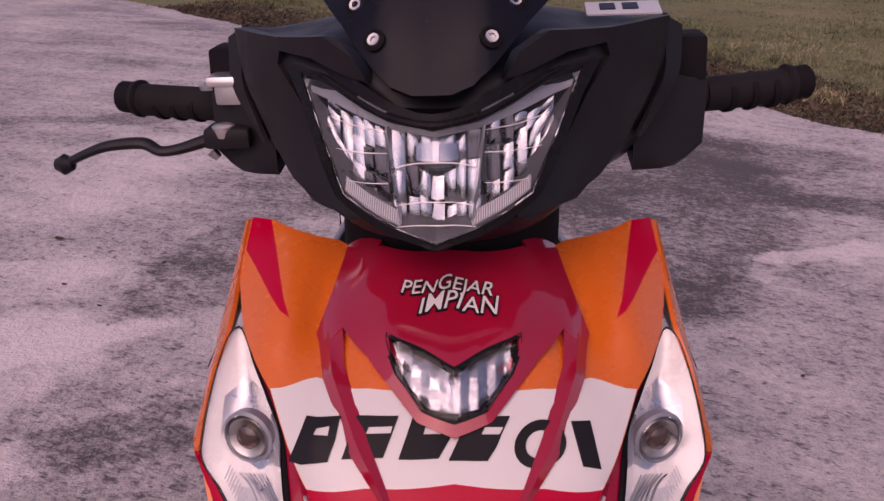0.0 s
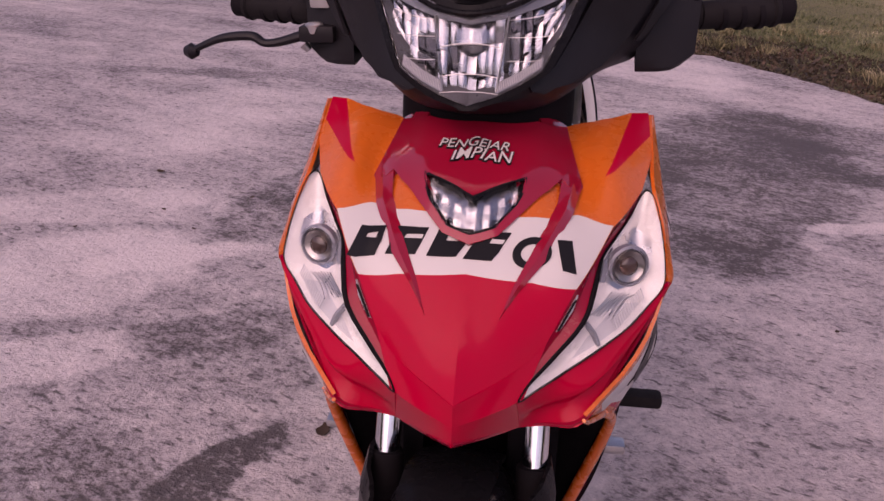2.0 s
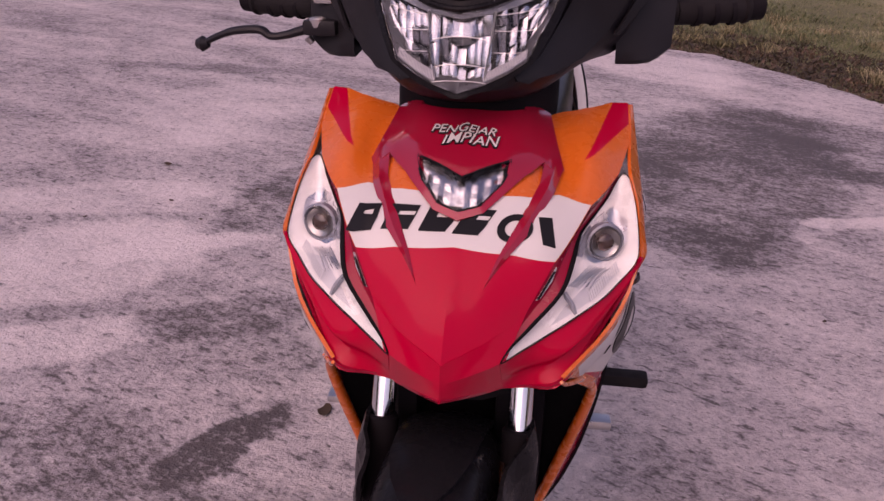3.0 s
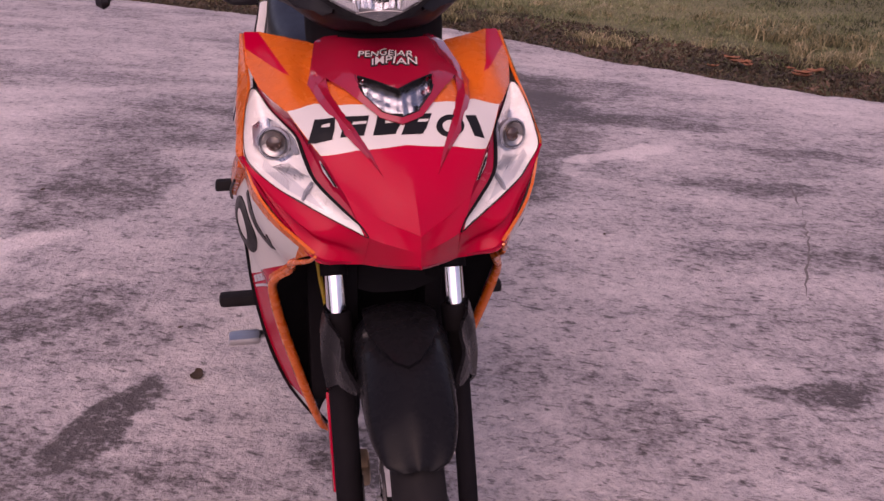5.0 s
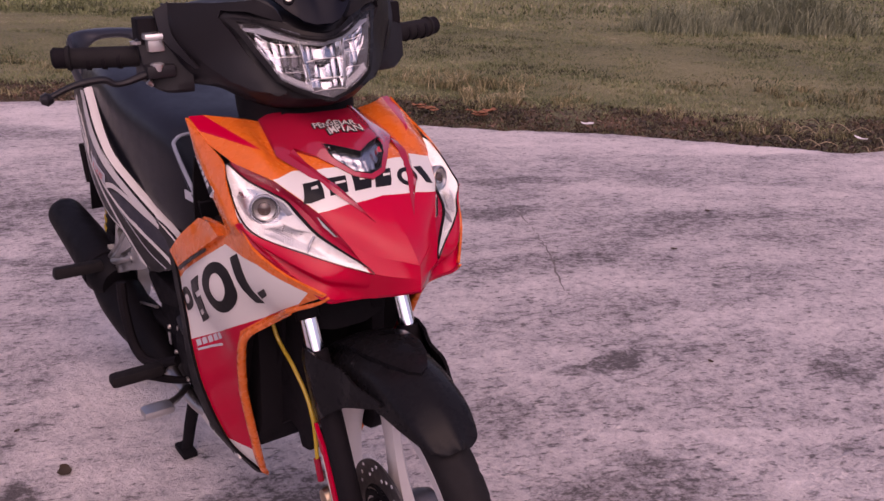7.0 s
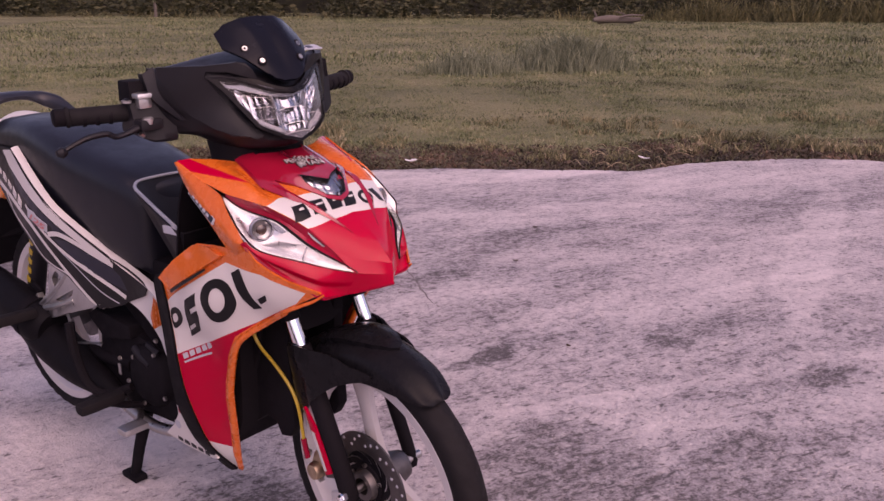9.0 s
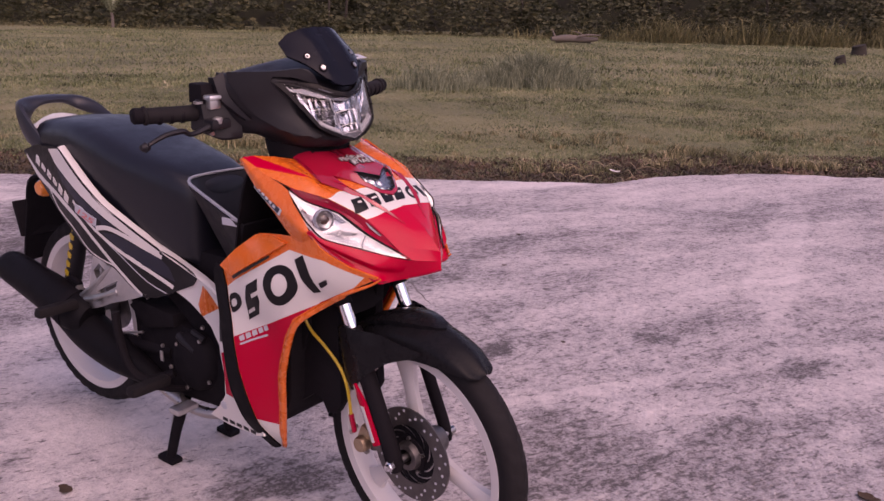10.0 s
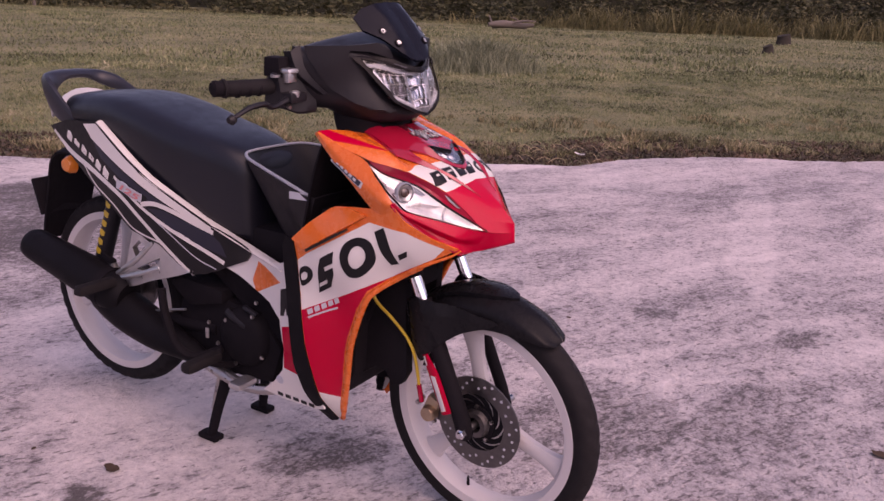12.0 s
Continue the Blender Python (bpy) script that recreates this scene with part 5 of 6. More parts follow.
for s in SIDES:
    for a, z in ((.043, 1.079), (.060, 1.101)):
        p = Vector((s * a, SCREEN(a, z) - .008 - .0042 + .35 * (a - .036), z))
        q = Vector((s * .3, -.75, .55)).to_track_quat("Z", "Y").to_matrix().to_4x4()
        bolt = part("bolt", spun([(.0055, -.002), (.0085, -.002), (.0088, .0015), (.0070, .0025), (.0055, .001)], (0, 0, 0), "z", 24), BLACK, screen, m=STEER @ Matrix.Translation(p) @ q)
        part("bolt_head", spun([(0, .0008), (.0022, .0008), (.0026, .0028), (.0048, .0030), (.0055, .001), (.0055, -.001)], (0, 0, 0), "z", 20, False), ALLOY, bolt, m=STEER @ Matrix.Translation(p) @ q)
    part("switch_housing", loft([[(s * .165, .755, 1.045), (s * .165, .815, 1.045), (s * .165, .83, .945), (s * .165, .745, .936)], [(s * .205, .775, 1.018), (s * .205, .818, 1.018), (s * .205, .832, .945), (s * .205, .758, .936)],
         [(s * .234, .785, 1.012), (s * .234, .818, 1.012), (s * .234, .828, .955), (s * .231, .775, .952)]], 28, 3, closed=True, caps=True, smooth_u=False), SATIN, bike, "satin black handlebar switch housing", m=STEER)
    part("switch_box", block((.036, .050, .040), (s * .214, .806, 1.030), .004, taper=(.97, .85)), BLACK, bike, m=STEER)
    part("cowl_wing", loft([[(s * .186, .768, 1.074), (s * .190, .752, 1.030), (s * .176, .732, .998), (s * .164, .716, .978)], [(s * .206, .776, 1.062), (s * .203, .760, 1.022), (s * .184, .740, .994), (s * .168, .722, .976)],
         [(s * .203, .800, 1.060), (s * .200, .785, 1.018), (s * .182, .765, .990), (s * .166, .745, .974)]], 18, 3, thick=.004, out=(s, -.3, 0), smooth_v=False), SATIN, bike, "satin black side wing of the cowl", angle=20, m=STEER)
    short = 1.0 if s < 0 else .968
    grip = part("hand_grip", tube([(s * .20, .803, .991), (s * .235, .811, .991), (s * .24, .812, .991), (s * .33 * short, .838, .992)], [.016, .016, .0165, .0165], 18, 5), RUBBER, bike, "black rubber hand grip", m=STEER)
    part("grip_ring", tube([(s * .326 * short, .8365, .993), (s * .328 * short, .837, .993), (s * .333 * short, .8385, .993)], [.0165, .0195, .0185], 18, smooth=False), RUBBER, grip, m=STEER)
    part("bar_end", tube([(s * .333 * short, .8385, .993), (s * .350 * short, .844, .994), (s * .354 * short, .845, .994)], [.0160, .0165, .012], 16, smooth=False), BLACK, grip, m=STEER)
    for k in range(3):
        q = .255 + .022 * k
        part("grip_groove", tube([(s * q, .8155 + .0003 * k + (q - .255) * .3, .989), (s * (q + .006), .818 + (q - .255) * .3, .9895)], .0168, 16), BLACK, grip, m=STEER)
lev = part("brake_lever", tube([(-.206, .765, .972), (-.235, .762, .968), (-.262, .759, .961), (-.282, .757, .9595), (-.298, .757, .9675), (-.330, .756, .9660), (-.352, .756, .9600), (-.374, .757, .9510)], [.009, .0085, .0072, .0068, .0078, .0072, .0062, .0056], 12, 5, squash=.75), SATIN, bike,
           "black brake lever", m=STEER)
part("lever_ball", spun([(0, -.0105), (.006, -.0085), (.0105, 0), (.006, .0085), (0, .0105)], (-.381, .757, .9475), "x", 18, False), SATIN, lev, m=STEER)
part("lever_screw", tube([(-.232, .760, .958), (-.226, .760, .951)], [.006, .004], 10, smooth=False), STEEL, lev, m=STEER)
part("lever_mount", block((.045, .035, .020), (-.212, .765, .972), .005), SATIN, bike, m=STEER)
for s in SIDES:
    part("mirror_socket", spun([(.007, -.002), (.0125, -.002), (.0145, .003), (.0115, .006), (.007, .003)], (s * .222, .797, 1.0135), "z", 24), SATIN, bike, m=STEER)
part("perch_ring", spun([(.005, -.002), (.0095, -.002), (.010, .003), (.005, .003)], (-.236, .790, 1.0135), "z", 22), ALLOY, bike, m=STEER)
part("lever_pivot", spun([(0, -.006), (.010, -.006), (.011, .004), (.008, .006), (0, .006)], (-.216, .757, .979), "z", 16, False), ALLOY, bike, m=STEER)
part("brake_reservoir", block((.034, .034, .010), (-.212, .775, 1.024), .004, taper=(.95, .9)), ALLOY, bike, "silver brake reservoir", m=STEER)
part("reservoir_neck", block((.026, .024, .020), (-.211, .778, 1.010), .004), ALLOY, bike, m=STEER)

# fork and front wheel
AXLE = Vector((0, .400, .270))
for s in SIDES:
    x = s * .084
    part("fork_tube", tube([(x, .640, .790), (x, .515, .530)], .0145, 18, smooth=False), CHROME, bike, "chrome fork tube", m=STEER)
    part("fork_shroud", tube([(x, .645, .800), (x, .600, .707), (x, .546, .595)], .0195, 16, smooth=False), BLACK, bike, m=STEER)
    part("dust_seal", tube([(x, .524, .549), (x, .523, .546), (x, .507, .513)], [.0175, .0205, .0205], 16, smooth=False), BLACK, bike, m=STEER)
    slim = .74 if s > 0 else 1.0
    low = part("fork_leg", tube([(x, .520, .540), (x, .505, .505), (x, .415, .300), (x, .402, .262), (x, .398, .250)], [q * slim for q in (.018, .019, .019, .019, .012)], 16, smooth=False), BLACK, bike, m=STEER)
    part("fork_bolt", tube([(s * .088, .625, .655), (s * .088, .590, .640)], .010, 10, smooth=False), DARKSTEEL, bike, m=STEER)
part("inner_mudguard", sheet(rounded([(-.070, .735), (.070, .735), (.078, .66), (.074, .56), (-.074, .56), (-.078, .66)], 3), lambda x, z: Vector((x, .562 + .48 * (z - .53) + 1.5 * x * x, z)), .014, .004, (0, -1, 0)), BLACK, bike, m=STEER)
part("fork_guard", sheet([(.507, .428), (.496, .434), (.461, .392), (.426, .312), (.459, .295), (.489, .378)], lambda y, z: Vector((-.108 + 2.2 * (y - .46 - (z - .36) * .44) ** 2 * 8, y, z)), 0.008, 0.006, (-1, 0, 0),
     zones=[[(.483, .386), (.469, .388), (.438, .315), (.453, .306)], [(.506, .424), (.498, .431), (.491, .410), (.496, .404)]]), [RED, WHITE, WHITE], bike, "red and white fork guard sticker", m=STEER)
part("lower_yoke", block((.21, .06, .05), (0, .60, .690), .01, Matrix.Rotation(radians(26), 4, "X")), BLACK, bike, m=STEER)


def arc_pt(r, deg, x):
    return (x, AXLE.y - r * math.cos(radians(deg)), AXLE.z + r * math.sin(radians(deg)))


def fender_curve(deg, r, w, drop):
    return [arc_pt(r - drop, deg, -w), arc_pt(r - drop * .35, deg, -w * .92), arc_pt(r, deg, -w * .45), arc_pt(r + .006, deg, 0), arc_pt(r, deg, w * .45), arc_pt(r - drop * .35, deg, w * .92), arc_pt(r - drop, deg, w)]


part("front_fender", loft([fender_curve(d, r, w, q) for d, r, w, q in ((53, .286, .020, .004), (56, .289, .040, .012), (66, .296, .054, .035), (82, .302, .060, .060), (100, .304, .066, .076), (122, .300, .068, .08),
     (150, .294, .062, .07))], 26, 5, thick=0.005, out=(0, 0, 1)), GLOSSBLACK, bike, "glossy black front mudguard", m=STEER)
def on_crest(x, q):
    """The raised centre of the mudguard; q is the angle round the wheel, in fifths of a thousandth."""
    deg = q / .005
    r = float(np.interp(deg, (53, 66, 82, 100, 122, 150), (.286, .296, .302, .304, .300, .294)))
    return Vector(arc_pt(r + .0115 - 3.2 * x * x, deg, x))


part("fender_crest", sheet([(x, d * .005) for x, d in ((0, 77), (.016, 79), (.034, 85), (.046, 93), (.050, 105), (.046, 128), (-.046, 128), (-.050, 105), (-.046, 93), (-.034, 85), (-.016, 79))], on_crest, .010, .010, (0, -.3, 1)), GLOSSBLACK, bike, "raised pointed crest of the mudguard", m=STEER)
for s in SIDES:
    part("fender_wing", sheet(rounded([(.345, .532), (.39, .544), (.44, .552), (.50, .556), (.548, .552), (.566, .515), (.556, .47), (.535, .418), (.520, .405), (.500, .425), (.475, .452), (.43, .490), (.395, .508), (.36, .520)], 3), lambda y, z: Vector((s * (.064 + .046 * min(1, max(0, (y - .35) / .13)) ** .8 - .25 * max(0, z - .53) - 9 * max(0, y - .53) ** 2 - .22 * abs(.55 * (z - .50) - .83 * (y - .485)) * min(1, max(0, (y - .40) / .05))), y, z)), .010, .005,
         (s, 0, 0)), GLOSSBLACK, bike, angle=9, m=STEER)


def wheel(parent_name, at, r, rim_r, w, steer, label, turn):
    tyre_prof = [(rim_r - .004, -w * .42), (rim_r + .016, -w * .50), (r - .016, -w * .46), (r - .004, -w * .25), (r, 0), (r - .004, w * .25), (r - .016, w * .46), (rim_r + .016, w * .50), (rim_r - .004, w * .42)]
    hub = part(parent_name, spun([(.018, -.055), (.030, -.055), (.036, -.035), (.032, 0), (.036, .035), (.030, .055), (.018, .055)], at, "x", 36), DARKSTEEL, bike, label, m=steer)
    tread = spun(tyre_prof[:3] + [(r - .0095, -w * .37), (r - .004, -w * .25), (r - .0012, -w * .13), (r, 0), (r - .0012, w * .13), (r - .004, w * .25), (r - .0095, w * .37)] + tyre_prof[6:], at, "x", 240)
    for v in tread.verts:
        d = v.co - Vector(at)
        far = math.hypot(d.y, d.z)
        turned = (math.atan2(d.z, d.y) / math.tau * 40 + 26 * abs(d.x) + (.5 if d.x > 0 else 0)) % 1
        if far > r - .018 and abs(d.x) > w * .1 and turned < .26:
            v.co -= Vector((0, d.y, d.z)) / far * .0035
    part("tyre", tread, RUBBER, hub, "black road tyre", m=steer)
    part("rim", spun([(rim_r, -w * .45), (rim_r + .004, -w * .40), (rim_r - .006, -w * .33), (rim_r - .014, -w * .16), (rim_r - .020, 0), (rim_r - .014, w * .16), (rim_r - .006, w * .33), (rim_r + .004, w * .40),
         (rim_r, w * .45), (rim_r - .020, w * .42), (rim_r - .030, w * .15), (rim_r - .030, -w * .15), (rim_r - .020, -w * .42)], at, "x", 96), WHEELWHITE, hub, "white cast rim", m=steer)
    for k in range(3):
        a = radians(turn + 120 * k)
        d = Vector((0, math.cos(a), math.sin(a)))
        t = Vector((0, -math.sin(a), math.cos(a)))
        c = Vector(at)
        rows = []
        for rad, hw, th in ((.025, .030, .017), (.07, .020, .014), (.13, .017, .012), (rim_r - .05, .022, .012), (rim_r - .022, .036, .011)):
            o = c + d * rad
            rows.append([o + t * hw + Vector((-th * .6, 0, 0)), o + t * hw * .4 + Vector((-th, 0, 0)), o - t * hw * .4 + Vector((-th, 0, 0)), o - t * hw + Vector((-th * .6, 0, 0)), o - t * hw + Vector((th * .6, 0, 0)),
                         o - t * hw * .4 + Vector((th, 0, 0)), o + t * hw * .4 + Vector((th, 0, 0)), o + t * hw + Vector((th * .6, 0, 0))])
        part("spoke", loft(rows, 16, 4, closed=True, caps=True, smooth_u=False), WHEELWHITE, hub, m=steer)
    return hub


def valve(hub, at, r, deg, m):
    a = radians(deg)
    d = Vector((0, math.cos(a), math.sin(a)))
    p = Vector(at) + d * (r - .030)
    part("valve", tube([p + Vector((-.004, 0, 0)), p + Vector((-.012, 0, 0)) - d * .022, p + Vector((-.014, 0, 0)) - d * .030], [.004, .0035, .0028], 8, smooth=False), BLACK, hub, m=m)


fw = wheel("front_wheel", AXLE, .277, .232, .064, STEER, "front wheel with white three-spoke rim", 77)
valve(fw, AXLE, .232, -78, STEER)
disc_x = -.037
disc = part("brake_disc", spun([(.068, -.002), (.109, -.002), (.109, .002), (.068, .002)], AXLE + Vector((disc_x, 0, 0)), "x", 72), DARKSTEEL, fw, "drilled steel brake disc", m=STEER)
for k in range(36):
    a = k * math.tau / 36
    rr = (.084, .093, .102)[k % 3]
    part("disc_hole", spun([(0, -.0005), (.0032, -.0005), (.0032, .0005), (0, .0005)], AXLE + Vector((disc_x - .0025, rr * math.cos(a), rr * math.sin(a))), "x", 8, False), GREYINK, disc, m=STEER)
def slot(k):
    """One swept opening of the disc's centre, as angle and radius turned into the wheel's plane."""
    inner = [(.046 + .0055 * j, 36 * k + 11.5 * j) for j in range(5)]
    edge = [(q + .0010, g - 7.5 * math.sin(math.pi * (j + .6) / 5.2)) for j, (q, g) in enumerate(inner)]
    return [arc_pt(q, g, 0)[1:] for q, g in inner + edge[::-1]]


part("disc_centre", sheet([arc_pt(.0705, 5 * k, 0)[1:] for k in range(72)], lambda y, z: Vector((disc_x, y, z)), .006, .004, (-1, 0, 0), holes=[slot(k) for k in range(10)]), MUFFLERBLACK, disc, "black slotted centre of the disc", m=STEER)
# bright alloy pieces added to fill the slots
for k in range(10):
    part("slot_fill", sheet(slot(k), lambda y, z: Vector((disc_x + .0015, y, z)), .006, .002, (-1, 0, 0)), ALLOY, disc, m=STEER)
for k in range(5):
    part("disc_bolt", spun([(0, -.005), (.0042, -.005), (.005, .001), (0, .001)], Vector(arc_pt(.041, 72 * k + 20, disc_x - .004)), "x", 8, False), STEEL, disc, m=STEER)
part("disc_carrier", spun([(.018, -.006), (.042, -.004), (.042, .004), (.018, .006)], AXLE + Vector((disc_x, 0, 0)), "x", 40), BLACK, disc, m=STEER)
part("axle_nut", spun([(0, -.016), (.007, -.016), (.008, -.008), (.012, -.008), (.012, 0), (0, 0)], AXLE + Vector((-.098, 0, 0)), "x", 6, False), CHROME, fw, m=STEER)
part("axle", tube([AXLE + Vector((-.10, 0, 0)), AXLE + Vector((.105, 0, 0))], .009, 12, smooth=False), STEEL, fw, m=STEER)
cal = part("brake_caliper", block((.035, .035, .06), (-.070, .498, .292), .008, Matrix.Rotation(radians(22), 4, "X")), BRASS, bike, "bronze brake caliper", m=STEER)
part("caliper_piston", spun([(0, -.014), (.016, -.012), (.019, -.004), (.019, .01), (0, .01)], (-.090, .496, .283), "x", 20, False), BRASS, cal, m=STEER)
part("caliper_bracket", block((.014, .08, .03), (-.07, .452, .290), .004, Matrix.Rotation(radians(-20), 4, "X")), DARKSTEEL, cal, m=STEER)
for y, z in ((.516, .316), (.528, .300), (.482, .268)):
    part("caliper_bolt", spun([(0, -.006), (.005, -.005), (.006, .004), (0, .004)], (-.090, y, z), "x", 6, False), STEEL, cal, m=STEER)
part("brake_hose", tube([(-.106, .674, .62), (-.102, .666, .575), (-.098, .655, .535), (-.094, .640, .510), (-.090, .606, .483), (-.088, .567, .447), (-.088, .545, .410), (-.090, .533, .365), (-.092, .527, .335)], .0036, 8, 6), YELLOW, bike, "yellow braided brake hose")
part("hose_fitting", tube([(-.092, .528, .345), (-.090, .520, .305)], .006, 8, smooth=False), DARKRED, bike)

# rear wheel, drive and exhaust
RAXLE = Vector((0, 1.625, .303))
rw = wheel("rear_wheel", RAXLE, .282, .236, .074, None, "rear wheel with white rim raised off the ground", 100)
part("sprocket_hub", spun([(.02, .05), (.075, .05), (.075, .06), (.02, .06)], RAXLE, "x", 32), DARKSTEEL, rw)
part("drum", spun([(.02, -.06), (.065, -.06), (.07, -.03), (.02, -.03)], RAXLE, "x", 32), ALLOY, rw)
for s in SIDES:
    part("swingarm", tube([(s * .085, 1.15, .32), (s * .09, 1.35, .305), (s * .09, 1.62, .300)], .018, 10, smooth=False), BLACK, bike)
    shock = part("shock_absorber", tube([(s * .102, 1.500, .62), (s * .102, 1.595, .38)], .023, 16, smooth=False), SATIN, bike, "black rear shock with yellow lettering marks")
    for k in range(6):
        t0 = .06 + .115 * k
        part("lettering_bar", sheet([(0, .002), (.018, 0), (.018, .013), (.010, .019), (0, .016)], lambda u, v, t0=t0: Vector((s * (.102 + .0236), 1.500 + .095 * t0 - .009 + u * .93 + v * .36, .62 - .24 * t0 - v * .93 + u * .36)), .01, .001,
             (s, 0, 0)), YELLOW, shock)
    plate = [(1.396, 0.561), (1.33, 0.53), (1.291, 0.545), (1.251, 0.522), (1.173, 0.488), (1.235, 0.462), (1.343, 0.425), (1.389, 0.404), (1.47, 0.378), (1.488, 0.403), (1.508, 0.421), (1.484, 0.446), (1.47, 0.425), (1.425, 0.452)]
    hang = part("footrest_hanger", sheet(plate, lambda y, z: Vector((s * (.146 - .05 * (z - .42)), y, z)), .015, .016, (s, 0, 0), holes=[[(1.385, .452), (1.294, .499), (1.300, .482), (1.360, .450)], [(1.40, .505), (1.375, .530), (1.345, .515), (1.385, .480)]]), ALLOY, bike, "cast alloy footrest hanger")
    part("hanger_rib", tube([(s * .148, 1.50, .400), (s * .146, 1.40, .430), (s * .140, 1.30, .470)], [.009, .008, .006], 8, 5), ALLOY, hang)
    part("hanger_rib", tube([(s * .148, 1.47, .415), (s * .142, 1.38, .480), (s * .138, 1.32, .535)], [.008, .008, .006], 8, 5), ALLOY, hang)
    peg = part("pillion_footrest", block((.115, .034, .026), (s * .228, 1.445, .412), .008, taper=(.95, .8)), RUBBER, bike, "black rubber pillion footrest")
    part("peg_arm", tube([(s * .14, 1.475, .405), (s * .17, 1.467, .404)], .010, 8, smooth=False), ALLOY, peg)
    part("rider_footrest", block((.110, .034, .026), (.268 if s > 0 else -.222, 1.07, .284 if s > 0 else .298), .010), RUBBER, bike, "black rubber rider footrest")
part("footrest_bar", tube([(-.20, 1.065, .290), (-.10, 1.07, .25), (.10, 1.07, .25), (.225, 1.065, .280)], .009, 8), BLACK, bike)
muff = part("muffler", tube([(-.168, 1.797, .4525), (-.168, 1.790, .4510), (-.167, 1.775, .4470), (-.156, 1.60, .403), (-.149, 1.48, .374), (-.143, 1.452, .366), (-.140, 1.43, .360)], [.036, .043, .046, .054, .058, .056, .044], 28, 4, smooth=False), MUFFLERBLACK, bike,
            "satin black exhaust muffler")
part("end_cap", spun([(0, .004), (.015, .004), (.0165, -.004), (.0195, -.006), (.021, 0), (.021, .012), (0, .012)], (0, 0, 0), "z", 20, False), BLACK, muff,
     m=Matrix.Translation((-.168, 1.803, .454)) @ Vector((.04, -.97, -.23)).to_track_quat("Z", "Y").to_matrix().to_4x4())
part("clamp_band", tube([(-.1515, 1.505, .3815), (-.150, 1.482, .376)], .0595, 28, smooth=False), BLACK, muff)
part("muffler_bracket", slab([(1.50, .425), (1.56, .44), (1.55, .462), (1.50, .447)], -.128, -.116, .003), BLACK, muff)
part("exhaust_shield", tube([(-.140, 1.52, .352), (-.136, 1.44, .318), (-.130, 1.33, .280), (-.124, 1.22, .255), (-.12, 1.17, .242)], [.050, .055, .048, .030, .020], 16, 5), MUFFLERBLACK, bike)
part("exhaust_pipe", tube([(-.12, 1.24, .255), (-.115, 1.12, .215), (-.10, 1.02, .195), (-.06, .93, .21), (-.03, .86, .27), (0, .84, .34)], .014, 12, 6), STEEL, bike, "steel exhaust pipe under the engine")
part("engine", joined(slab([(.96, .22), (1.22, .20), (1.30, .26), (1.28, .38), (1.16, .42), (1.0, .40), (.93, .32)], -.095, .095, .015), tube([(0, .78, .36), (0, .98, .34)], .065, 20, smooth=False)), BLACK, bike, "black engine block")
part("clutch_cover", spun([(0, -.125), (.060, -.122), (.075, -.110), (.080, -.09), (0, -.09)], (0, 1.045, .33), "x", 36, False), BLACK, bike)
part("generator_cover", spun([(0, .125), (.060, .122), (.075, .110), (.080, .09), (0, .09)], (0, 1.045, .31), "x", 36, False), BLACK, bike)
part("air_box", slab([(1.11, .44), (1.26, .45), (1.30, .425), (1.23, .375), (1.11, .405)], -.112, .06, .008), BLACK, bike)
part("engine_hose", tube([(-.112, 1.088, .392), (-.116, 1.06, .382), (-.114, 1.024, .368)], .011, 10), SATIN, bike)
part("engine_hose", tube([(-.112, 1.033, .416), (-.114, 1.01, .411), (-.112, .992, .404)], .007, 8), SATIN, bike)
part("shift_rod", tube([(-.120, 1.377, .327), (-.118, 1.31, .345), (-.115, 1.238, .363)], .0035, 8), STEEL, bike)
part("engine_tag", block((.003, .012, .028), (-.118, 1.159, .318), .001), ALLOY, bike)
part("cylinder_fins", joined(*[block((.13, .006, .12), (0, .86 + .016 * k, .345), .002) for k in range(6)]), BLACK, bike)
part("chain_guard", slab([(1.20, .37), (1.55, .36), (1.60, .33), (1.55, .325), (1.20, .335)], .085, .105, .004), BLACK, bike)
for y, z in ((1.0, .40), (1.09, .37), (.97, .30), (1.06, .26), (1.12, .30), (1.15, .35), (.985, .44), (1.2, .47)):
    part("engine_bolt", spun([(0, -.005), (.005, -.005), (.006, 0), (0, 0)], (-.118, y, z), "x", 6, False), STEEL, bike)
part("brake_pedal", tube([(-.11, 1.10, .22), (-.16, 1.02, .245), (-.21, .95, .278)], .008, 8), STEEL, bike)
part("pedal_pad", block((.060, .038, .016), (-.228, .930, .286), .007), ALLOY, bike, "bright alloy brake pedal pad")
part("kick_lever", tube([(-.125, 1.10, .29), (-.165, 1.16, .27), (-.185, 1.20, .30), (-.19, 1.23, .38), (-.188, 1.24, .44)], .011, 8), BLACK, bike)
part("gear_pedal", tube([(.12, 1.10, .24), (.18, 1.0, .26), (.215, .95, .268)], .008, 8), STEEL, bike)
part("gear_pedal_pad", block((.05, .03, .018), (.222, .94, .272), .006), ALLOY, bike)
stand = part("centre_stand", tube([(-.075, 1.13, .20), (0, 1.13, .205), (.075, 1.13, .20)], .014, 10, smooth=False), BLACK, bike, "black centre stand holding the rear wheel up")
for s in SIDES:
    part("stand_leg", tube([(s * .075, 1.13, .20), (s * .09, 1.16, .09), (s * .098, 1.178, .012)], [.017, .014, .013], 10, smooth=False), BLACK, stand)
    part("stand_foot", block((.035, .065, .016), (s * .10, 1.180, .008), .005), BLACK, stand)
    part("stand_spring", tube([(s * .07, 1.165, .19), (s * .08, 1.185, .08)], .008, 8, smooth=False), STEEL, stand)

